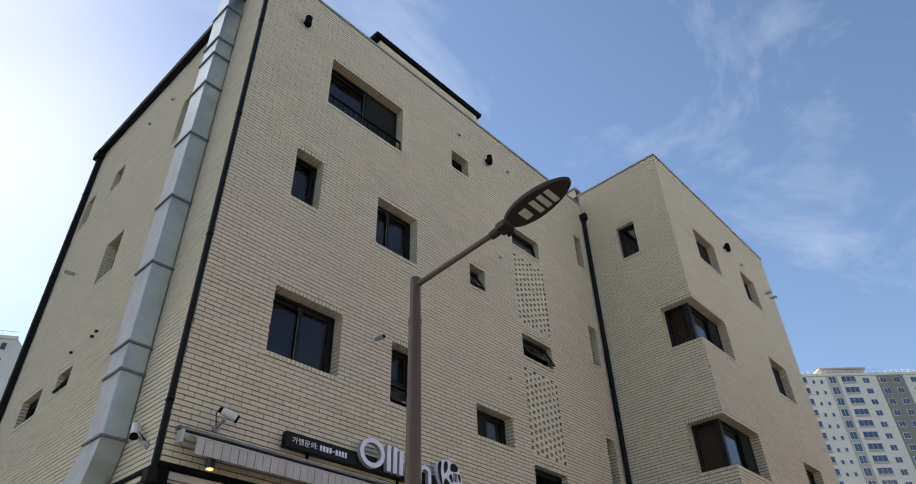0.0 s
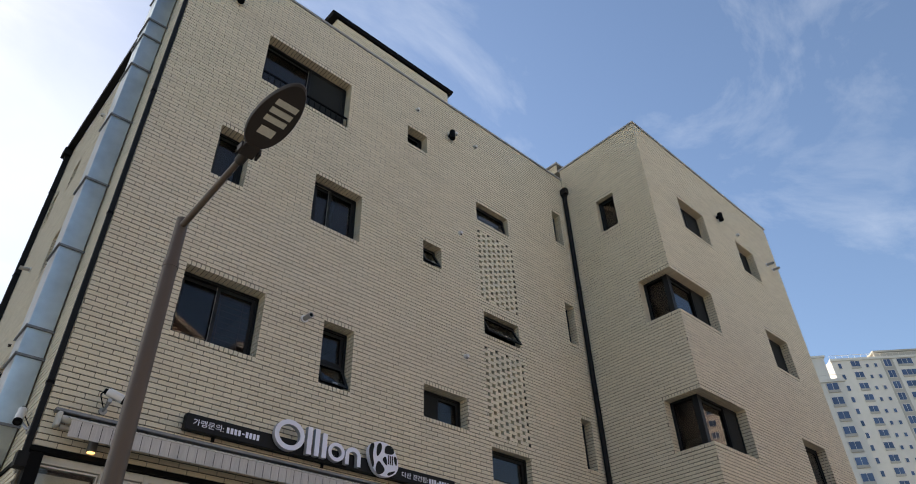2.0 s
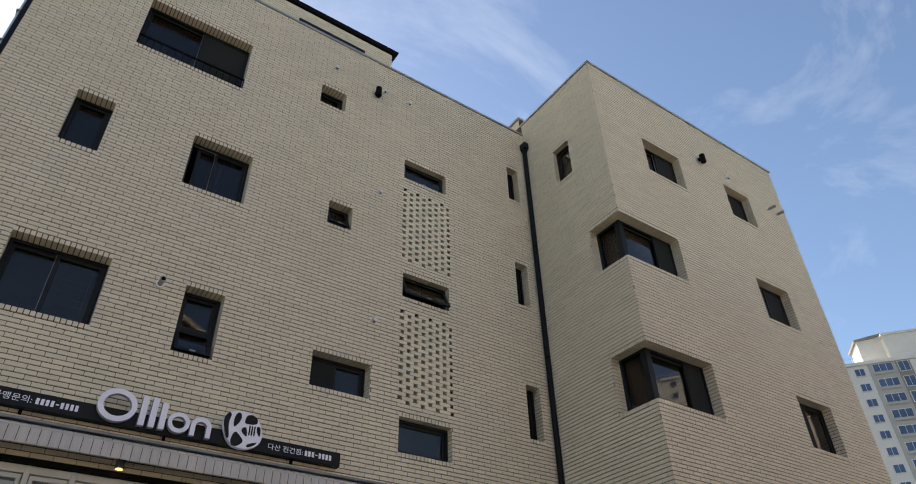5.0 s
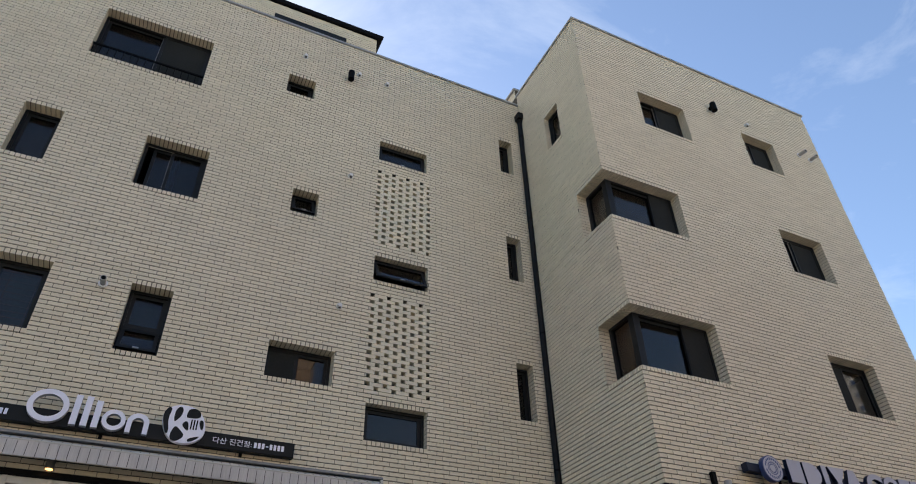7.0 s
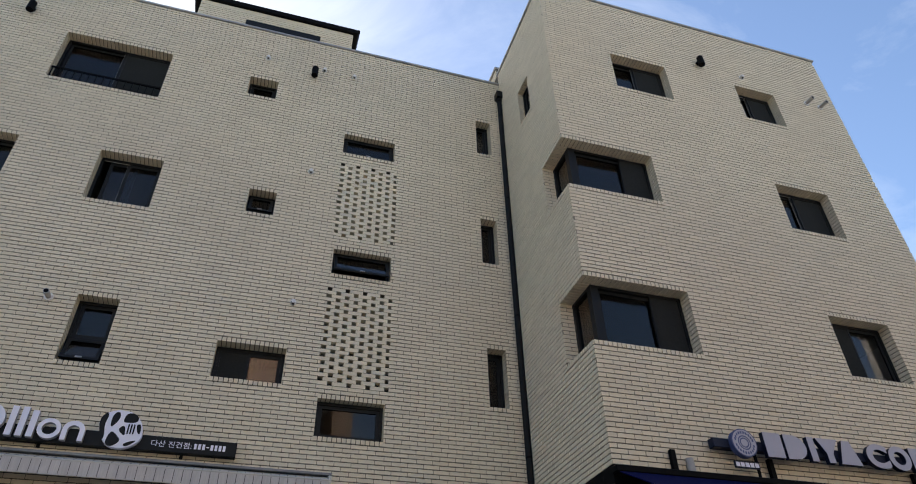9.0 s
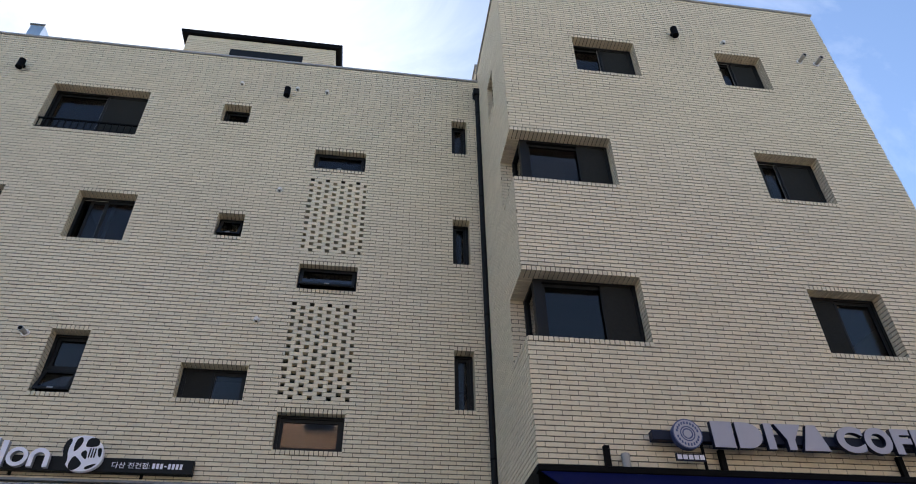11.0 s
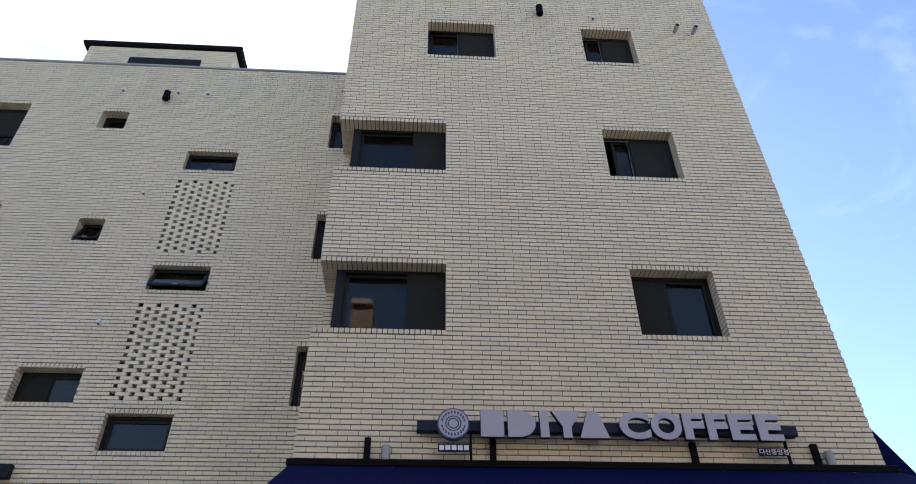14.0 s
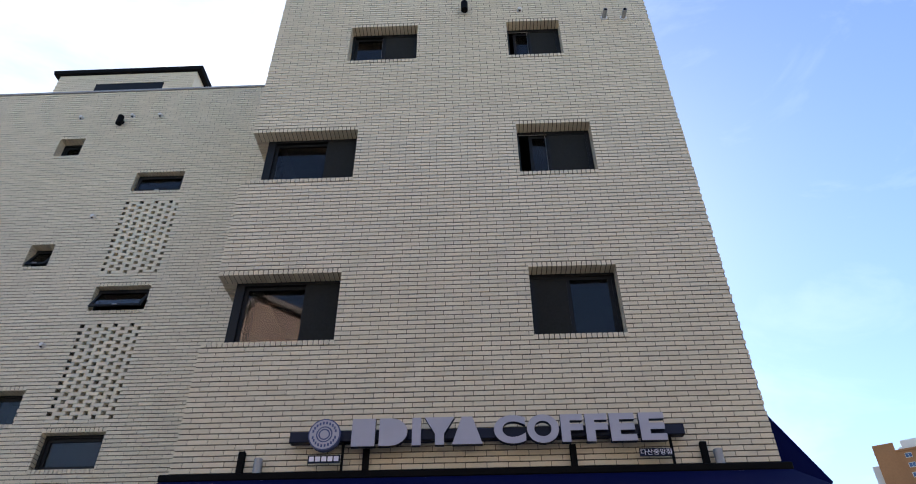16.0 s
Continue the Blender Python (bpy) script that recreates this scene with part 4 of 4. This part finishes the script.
part("pipe", Solid().tube((WX - 0.045, FY - 0.075, 4.0), (WX - 0.045, FY - 0.075, 13.49), 0.056), M_PIPE, rp, smooth=True)
part("hopper", Solid().tube((WX - 0.045, FY - 0.08, 13.47), (WX - 0.045, FY - 0.08, 13.54), 0.06, 0.09).box(WX - 0.14, WX - 0.012, FY - 0.20, FY - 0.02, 13.54, 13.72), M_PIPE, rp)
for z in (5.4, 7.9, 10.6, 13.0):
    part("clip", Solid().tube((WX - 0.045, FY - 0.075, z), (WX - 0.045, FY - 0.075, z + 0.03), 0.058), M_DARK, rp)
du = thing("kitchen_duct", (2.95, 8.75, 5), "galvanised steel duct with flanged joints climbing the side wall", "duct")
joints = [5.03, 5.90, 6.29, 7.56, 8.79, 10.15, 11.40, 12.20, 12.65, 13.60, 14.7, 15.9]
DX0, DX1, DY0, DY1 = 2.80, 3.10, 8.50, 8.98
for a, b in zip(joints, joints[1:]):
    part("duct_section", Solid().box(DX0, DX1, DY0, DY1, a, b), M_GALV, du, bevel=0.006)
for z in joints:
    fl = Solid()
    fl.box(DX0 - 0.025, DX1 + 0.02, DY0 - 0.025, DY0 - 0.001, z - 0.015, z + 0.015).box(DX0 - 0.025, DX1 + 0.02, DY1 + 0.001, DY1 + 0.025, z - 0.015, z + 0.015)
    fl.box(DX0 - 0.025, DX0 - 0.001, DY0 - 0.001, DY1 + 0.001, z - 0.015, z + 0.015)
    part("flange", fl, M_GALV_RIB, du)
front = ((0.0, 5.03), (0.07, 4.78), (0.20, 4.52), (0.42, 4.28), (0.72, 4.08), (1.05, 3.95))
rear = ((0.0, 5.03), (0.10, 4.90), (0.30, 4.72), (0.58, 4.52), (0.90, 4.38), (1.20, 4.30))
for (f0, p0), (f1, p1), (r0, q0), (r1, q1) in zip(front, front[1:], rear, rear[1:]):
    part("elbow", Solid().hull8([(DX0, DY0 + f1, p1), (DX1, DY0 + f1, p1), (DX1, DY1 + r1, q1), (DX0, DY1 + r1, q1), (DX0, DY0 + f0, p0), (DX1, DY0 + f0, p0), (DX1, DY1 + r0, q0), (DX0, DY1 + r0, q0)]), M_GALV, du)
part("tail", Solid().box(DX0, DX1, DY0 + 1.05, DY1 + 1.20, 2.6, 3.95), M_GALV, du, bevel=0.006)
for z in (5.5, 6.9, 9.4, 10.9, 13.1):
    part("wall_bracket", Solid().box(DX1, LX, DY0 + 0.1, DY0 + 0.14, z, z + 0.04), M_GALV_RIB, du)

# ---- vents ----
def dot_vent(place, flip, u, z):
    v = thing("round_vent", place(u, 0, z), "small white round wall vent cap", "vent", "round wall vents")
    part("flange", Solid(place, flip).tube((u, 0.012, z), (u, 0.03, z), 0.05, n=16), M_CCTV, v)
    part("cap", Solid(place, flip).tube((u, 0.03, z), (u, 0.085, z), 0.045, 0.034, n=16), M_CCTV, v, smooth=True)
    part("mouth", Solid(place, flip).box(u - 0.016, u + 0.016, 0.04, 0.07, z - 0.047, z - 0.035), M_DARK, v)


def hood_vent(place, flip, u, z):
    v = thing("hood_vent", place(u, 0, z), "black cylindrical hood vent on the brick", "vent", "hood vents")
    part("neck", Solid(place, flip).tube((u, 0.0, z + 0.02), (u, 0.09, z + 0.02), 0.045, n=14), M_DARK, v, smooth=True)
    part("hood", Solid(place, flip).tube((u, 0.12, z - 0.13), (u, 0.12, z + 0.1), 0.065, n=18), M_DARK, v, smooth=True)


def pipe_vent(place, flip, u, z, long=0.2):
    v = thing("pipe_vent", place(u, 0, z), "short stainless flue pipe out of the brick", "vent", "stainless flues")
    part("collar", Solid(place, flip).tube((u, 0.012, z), (u, 0.03, z), 0.062, n=20), M_CCTV, v, smooth=True)
    part("pipe", Solid(place, flip).tube((u, 0.03, z), (u, long, z - 0.015), 0.038, n=20), M_STEEL, v, smooth=True)
    part("cap", Solid(place, flip).tube((u, long - 0.05, z - 0.014), (u, long + 0.012, z - 0.016), 0.042, n=20), M_STEEL, v, smooth=True)
    part("mouth", Solid(place, flip).tube((u, long + 0.012, z - 0.016), (u, long + 0.014, z - 0.016), 0.032, n=20), M_DARK, v)


for u, z in ((9.39, 13.29), (10.01, 13.28), (8.24, 13.29), (9.42, 10.42), (9.45, 7.60)):
    dot_vent(at_front, True, u, z)
dot_vent(at_wing, True, 17.80, 13.10)
for u, z in ((9.20, 13.09), (3.93, 13.16)):
    hood_vent(at_front, True, u, z)
hood_vent(at_wing, True, 16.77, 13.17)
pipe_vent(at_front, True, 6.08, 7.14)
pipe_vent(at_wing, True, 19.33, 12.78)
pipe_vent(at_wing, True, 19.68, 12.76)
pipe_vent(at_side, False, 13.45, 9.85, 0.2)
for u, z in ((10.9, 13.1), (11.9, 13.1)):
    dot_vent(at_side, False, u, z)
for u, z in ((10.93, 7.53), (11.07, 7.49), (11.88, 7.50)):
    v = thing("drain_stub", at_side(u, 0, z), "small dark pipe stub out of the brick", "pipe", "pipe stubs")
    part("pipe", Solid(at_side).tube((u, 0.0, z), (u, 0.05, z - 0.01), 0.022, n=12), M_PIPE, v, smooth=True)
    part("rim", Solid(at_side).tube((u, 0.045, z - 0.009), (u, 0.055, z - 0.011), 0.027, n=12), M_PIPE, v)

# ---- security cameras ----
def cctv(base, tip, aim):
    c = thing("security_camera", base, "white bullet security camera with dark ends on a wall bracket", "camera", "security cameras")
    b, t, a = Vector(base), Vector(tip), Vector(aim).normalized()
    wall = Vector((0, -1, 0)) if b.x > LX + 0.1 else Vector((-1, 0, 0))
    side = a.cross(Vector((0, 0, 1))).normalized()
    up = side.cross(a)
    foot = t - up * 0.055 - a * 0.02
    part("wall_plate", Solid().tube(b, b + wall * 0.025, 0.045, n=12), M_CAP, c)
    arm = part("arm", Solid().tube(b + wall * 0.02, foot - up * 0.03, 0.017, n=12), M_CAP, c, smooth=True)
    part("joint", Solid().tube(foot - side * 0.028 - up * 0.025, foot + side * 0.028 - up * 0.025, 0.024, n=12), M_CAP, arm, smooth=True)
    part("body", Solid().tube(t - a * 0.10, t + a * 0.095, 0.044, n=20), M_CCTV, c, smooth=True)
    part("sunshield", Solid().tube(t - a * 0.085 + up * 0.007, t + a * 0.09 + up * 0.007, 0.047, n=20), M_CCTV, c, smooth=True)
    ring = part("front_ring", Solid().tube(t + a * 0.09, t + a * 0.118, 0.049, n=20), M_DARK, c)
    part("lens", Solid().tube(t + a * 0.118, t + a * 0.121, 0.024, n=16), M_PIPE, ring, smooth=True)
    part("back_cap", Solid().tube(t - a * 0.10, t - a * 0.135, 0.04, 0.026, n=18), M_DARK, c)
    tail = t - a * 0.13
    part("cable", Solid().tube(tail, tail - up * 0.06 - a * 0.01, 0.008, n=6).tube(tail - up * 0.06 - a * 0.01, b + wall * 0.01 + Vector((0, 0, 0.03)), 0.006, n=6), M_DARK, c)


cctv((3.684, FY - 0.012, 5.04), (3.72, FY - 0.22, 5.165), (0.9, -0.22, -0.33))
cctv((LX - 0.012, 7.88, 4.81), (3.015, 8.10, 5.03), (-0.12, -0.45, -0.85))

# ---- street lamp ----
sl = thing("street_lamp", (2.680, 2.992, -0.0), "bronze-painted street lamp with a flat oval head", "street lamp")
part("base_plate", Solid().tube((2.680, 2.992, 0), (2.680, 2.992, 0.03), 0.16, n=8), M_BROWN, sl)
part("pole", Solid().tube((2.680, 2.992, 0.03), (2.680, 2.992, 4.25), 0.068, 0.043, n=24), M_BROWN, sl, smooth=True)
part("upper_pole", Solid().tube((2.680, 2.992, 4.25), (2.680, 2.992, 4.60), 0.039, 0.036, n=24), M_BROWN, sl, smooth=True)
part("collar", Solid().tube((2.680, 2.992, 4.23), (2.680, 2.992, 4.27), 0.046, n=24), M_BROWN, sl, smooth=True)
part("arm", Solid().tube((2.680, 2.992, 4.54), (2.690, 2.20, 4.622), 0.021, 0.019, n=16), M_BROWN, sl, smooth=True)
HB, HT = Vector((2.690, 2.20, 4.622)), Vector((2.695, 1.66, 4.710))
ax = (HT - HB).normalized()
sd = ax.cross(Vector((0, 0, 1))).normalized()
up = sd.cross(ax)
L = (HT - HB).length


def head_point(s, w, h):
    return tuple(HB + ax * (s * L) + sd * w + up * h)


outline = []
N = 40
for i in range(N):
    a = math.tau * i / N
    s = 0.55 - 0.47 * math.cos(a)
    w = 0.115 * math.sin(a) * (1 + 0.12 * math.cos(a)) if s > 0.12 else 0.115 * math.sin(a) * 1.1
    outline.append((s, w))
hs = Solid()
rings = ((0.96, -0.018), (1.0, -0.008), (1.0, 0.006), (0.86, 0.03), (0.5, 0.048))
pts = [head_point(0.55 + (s - 0.55) * k, w * k, h) for k, h in rings for s, w in outline]
faces = [(r * N + i, r * N + (i + 1) % N, (r + 1) * N + (i + 1) % N, (r + 1) * N + i) for r in range(len(rings) - 1) for i in range(N)]
faces += [tuple(reversed(range(N))), tuple(range((len(rings) - 1) * N, len(rings) * N))]
hs.add(pts, faces)
head = part("head", hs, M_LAMP_UNDER, sl, "flat dark oval housing", smooth=True)
for s, wd in ((0.36, 0.05), (0.52, 0.07), (0.63, 0.07), (0.74, 0.07)):
    q = Solid(head_point)
    half_s = 0.05 if wd == 0.05 else 0.034
    q.hull8([(s - half_s, -wd, -0.024), (s + half_s, -wd, -0.024), (s + half_s, wd * 0.8, -0.024), (s - half_s, wd * 0.8, -0.024),
             (s - half_s, -wd, -0.017), (s + half_s, -wd, -0.017), (s + half_s, wd * 0.8, -0.017), (s - half_s, wd * 0.8, -0.017)])
    part("led_panel", q, M_LED, head, "pale lens plate")
part("hinge", Solid(head_point).box(-0.04, 0.14, -0.045, 0.045, -0.03, 0.02), M_LAMP_UNDER, sl, bevel=0.006)
for w in (-0.06, 0.05):
    part("latch", Solid(head_point).box(0.0, 0.1, w, w + 0.012, -0.045, 0.0), M_LAMP_UNDER, sl)
part("clamp", Solid().tube(HB - ax * 0.09, HB + ax * 0.02, 0.03, n=16), M_LAMP_UNDER, sl, smooth=True)


# ---- far towers ----
def frame_mesh(wide, high, leaves):
    s = Solid()
    s.box(0, wide, -0.12, 0.05, 0, high)
    return s.mesh("tower_window", M_TOWER)


def pane_mesh(wide, high, leaves):
    s = Solid()
    step = (wide - 0.1) / leaves
    for i in range(leaves):
        s.box(0.12 + i * step, 0.02 + (i + 1) * step, -0.15, -0.121, 0.12, high - 0.12)
    return s.mesh("pane", M_TOWER_GLASS)


def tower(name, start, along, width, depth, top, columns, strips, label, floors=14, storey=2.85, wall=None, kind_name="apartment tower", rail=True):
    """columns: (offset, width, height, leaves); strips: (from, to, material)."""
    ang = math.atan2(along[1], along[0])
    t = thing(name, (start[0], start[1], 0), label, kind_name)
    t.rotation_euler = (0, 0, ang)

    def put(nm, mesh, at, parent=t):
        ob = new(nm, mesh)
        ob.parent = parent
        ob.location = at
        return ob

    put("wall", Solid().box(0, width, 0, depth, 0, top).mesh("wall", wall or M_TOWER), (0, 0, 0))
    for a, b, m in strips:
        put("painted_strip", Solid().box(a, b, -0.06, 0.0, 0, top - 0.6).mesh("painted_strip", m), (0, 0, 0))
    put("parapet", Solid().box(-0.2, width + 0.2, -0.3, 0.3, top - 0.5, top + 0.1).mesh("parapet", wall or M_TOWER), (0, 0, 0))
    if rail:
        rl = Solid().box(0, width, 0.0, 0.06, top + 1.0, top + 1.08)
        for i in range(int(width / 1.5)):
            rl.box(i * 1.5, i * 1.5 + 0.06, 0.0, 0.06, top + 0.1, top + 1.0)
        put("roof_rail", rl.mesh("roof_rail", M_TOWER), (0, 0, 0))
    for off, w, h, leaves in columns:
        fm, pm = frame_mesh(w, h, leaves), pane_mesh(w, h, leaves)
        for k in range(floors):
            z = top - 2.6 - k * storey
            f = put("window", fm, (off, -0.02, z))
            put("pane", pm, (0, 0, 0), f)
            if w > 2:
                put("balcony_rail", Solid().box(0, w, -0.22, -0.17, 0.0, 0.5).mesh("balcony_rail", M_TOWER_GREY), (0, 0, 0), f)
    return t


da = Vector((19, -20)).normalized()
A0 = Vector((173, 44)) - da * 4
ta = tower("apartment_tower", A0, da, 62, 14, 74.5,
           [(1.2, 0.9, 1.5, 1), (4.3, 2.2, 2.0, 2), (7.6, 0.8, 1.1, 1), (9.6, 0.8, 1.1, 1), (12.0, 1.8, 2.0, 2), (15.2, 3.6, 2.0, 3), (20.4, 1.7, 1.5, 2), (24.8, 1.6, 1.5, 2), (28.2, 1.6, 1.5, 2), (32.5, 1.8, 1.5, 2), (36.5, 3.6, 2.0, 3), (42.0, 2.0, 2.0, 2)],
           [(11.6, 14.4, M_TOWER_GREY), (14.4, 22.6, M_TOWER), (24.2, 31.0, M_TOWER_DARK)], "pale grey apartment tower with rows of blue windows", floors=14)
ph = new("roof_block", Solid().box(12, 23, 2, 9, 74.6, 76.6).box(11.5, 23.5, 1.5, 9.5, 76.6, 77.0).mesh("roof_block", M_TOWER_GREY))
ph.parent = ta
db = Vector((0.63, -0.776)).normalized()
B0 = Vector((128.0, 49.0)) - db * 6.4
tb = tower("apartment_tower", B0, db, 22, 14, 56.2,
           [(5.6, 1.7, 1.5, 2), (8.7, 3.3, 2.0, 3), (12.8, 1.8, 2.0, 2), (16.0, 1.2, 1.5, 1), (18.6, 2.2, 2.0, 2)], [(8.0, 12.5, M_TOWER_GREY), (12.5, 14.9, M_TOWER_DARK)], "grey and white apartment tower with a roof house", floors=11)
ph = new("roof_block", Solid().box(9.0, 13.2, 4, 9, 56.2, 62.6).box(13.2, 21, 2.5, 9, 56.2, 62.0).box(13.0, 21.3, 2.2, 9.3, 62.0, 62.4).mesh("roof_block", M_TOWER))
ph.parent = tb
ph = new("roof", Solid().hull8([(8.6, 3.6, 62.0), (13.5, 3.6, 62.6), (13.5, 9.4, 62.6), (8.6, 9.4, 62.0), (8.6, 3.6, 62.4), (13.5, 3.6, 63.1), (13.5, 9.4, 63.1), (8.6, 9.4, 62.4)]).mesh("roof", M_TOWER_DARK))
ph.parent = tb
dc = Vector((24.6 - 21.6, 123.9 - 125.9)).normalized()
C0 = Vector((24.6, 123.9)) - dc * 22
tower("apartment_tower", C0, dc, 22, 12, 60, [(2, 2, 1.6, 2), (6, 2, 1.6, 2), (10.5, 2.0, 1.6, 2), (14, 1.2, 1.5, 2), (17.2, 2.0, 1.6, 2), (20.0, 1.0, 1.5, 1)], [], "pale apartment tower behind the roofs", floors=9)
ob = tower("brick_block", (-7.76, 41.10), (0.549, 0.836), 10, 14, 46.6, [], [], "orange brick block of flats", floors=6, wall=M_ORANGE, kind_name="building", rail=False)
for i in range(3):
    bar = new("sign_bar", Solid().box(7.0 + i * 0.55, 7.3 + i * 0.55, -0.1, -0.005, 43.0, 44.3).mesh("sign_bar", M_GREYWALL))
    bar.parent = ob
ob = tower("brick_block", (136.2, 205.7), (0.864, -0.505), 18, 14, 74.6, [(1.2, 0.9, 1.2, 1), (3.6, 1.6, 1.4, 2), (7.5, 1.8, 1.4, 2)], [], "orange rendered block of flats with a taller stair tower", floors=6, wall=M_ORANGE, kind_name="building", rail=False)
for name, box, mat in (("stair_tower", (-0.1, 5.6, -0.35, 5.0, 60.0, 77.0), M_ORANGE), ("roof_block", (7.6, 12.0, 3.0, 7.0, 74.6, 78.2), M_TOWER), ("roof_block", (6.6, 7.6, 3.0, 6.0, 74.6, 76.2), M_TOWER),
                       ("side_wing", (-2.0, -0.12, 1.5, 8.0, 0.0, 71.5), M_TOWER)):
    bar = new(name, Solid().box(*box).mesh(name, mat))
    bar.parent = ob

tower("apartment_tower", (154, -52.6), (-0.5, -0.866), 40, 14, 74,
      [(2.0, 3.2, 1.8, 3), (7.5, 1.6, 1.5, 2), (11.0, 3.2, 1.8, 3), (16.5, 1.6, 1.5, 2), (20.0, 3.2, 1.8, 3), (25.5, 1.6, 1.5, 2), (29.0, 3.2, 1.8, 3), (35.0, 1.6, 1.5, 2)],
      [(6.6, 9.8, M_PEACH), (15.6, 18.8, M_PEACH), (24.6, 27.8, M_PEACH)], "beige apartment tower mirrored in the window panes", floors=14)

# ---- houses across the street; the windows mirror the peach house and stair tower ----
def house_opposite(outline, y1, mat, lab, deep=9.0, storeys=4):
    """A house whose street front has the given outline in (x, z), with its roof edge and windows."""
    x0, x1 = min(p[0] for p in outline), max(p[0] for p in outline)
    low = min(p[1] for p in outline if p[1] > 1)
    hs = thing("house_opposite", ((x0 + x1) / 2, y1, -0.12), lab, "house", "houses across the street")

    def facing(u, d, z):
        return (u, y1 - deep + d, z)

    part("wall", Solid(facing).prism(outline, 0.0, deep), mat, hs)
    tops = sorted(p for p in outline if p[1] > 1)
    for (a, za), (b, zb) in zip(tops, tops[1:]):
        part("roof", Solid(facing).hull8([(a, -0.2, za), (b, -0.2, zb), (b, deep + 0.2, zb), (a, deep + 0.2, za),
                                          (a, -0.2, za + 0.22), (b, -0.2, zb + 0.22), (b, deep + 0.2, zb + 0.22), (a, deep + 0.2, za + 0.22)]), M_TOWER_GREY, hs)
    x = x0 + 0.9
    while x < x1 - 1.6:
        for k in range(storeys):
            z = 3.6 + k * 2.8
            if z + 1.5 < low:
                wdw = part("window", Solid().box(x, x + 1.3, y1 + 0.001, y1 + 0.06, z, z + 1.4), M_ALU, hs)
                part("pane", Solid().box(x + 0.08, x + 1.22, y1 + 0.061, y1 + 0.08, z + 0.08, z + 1.32), M_TOWER_GLASS, wdw)
        x += 3.0


# the low grey houses are unseen, added to bounce sunlight onto the facade
house_opposite([(-18, -0.12), (0.5, -0.12), (0.5, 11.5), (-18, 11.5)], -11.8, M_GREYWALL, "grey rendered house across the street")
house_opposite([(8.1, -0.12), (11.0, -0.12), (11.0, 14.55), (8.75, 15.7), (8.1, 14.7)], -8.0, M_PEACH, "tall narrow pale peach house with a gabled front", deep=7.0)
house_opposite([(12.15, -0.12), (12.95, -0.12), (12.95, 15.4), (12.15, 15.4)], -8.6, M_GREYWALL, "narrow grey-beige stair tower across the street", deep=6.0)
house_opposite([(13.5, -0.12), (26, -0.12), (26, 10.5), (13.5, 10.5)], -11.6, M_GREYWALL, "grey rendered house across the street")
house_opposite([(27, -0.12), (46, -0.12), (46, 10.0), (27, 10.0)], -12.0, M_GREYWALL, "grey rendered house across the street")

# ---- single bricks nearest to the street ----
for wall, place, flip, places in SINGLE:
    me = brick_mesh(place, flip)
    for u, proud, z in places:
        b = new("brick", me)
        b.parent = wall
        b.location = place(u, proud, z)
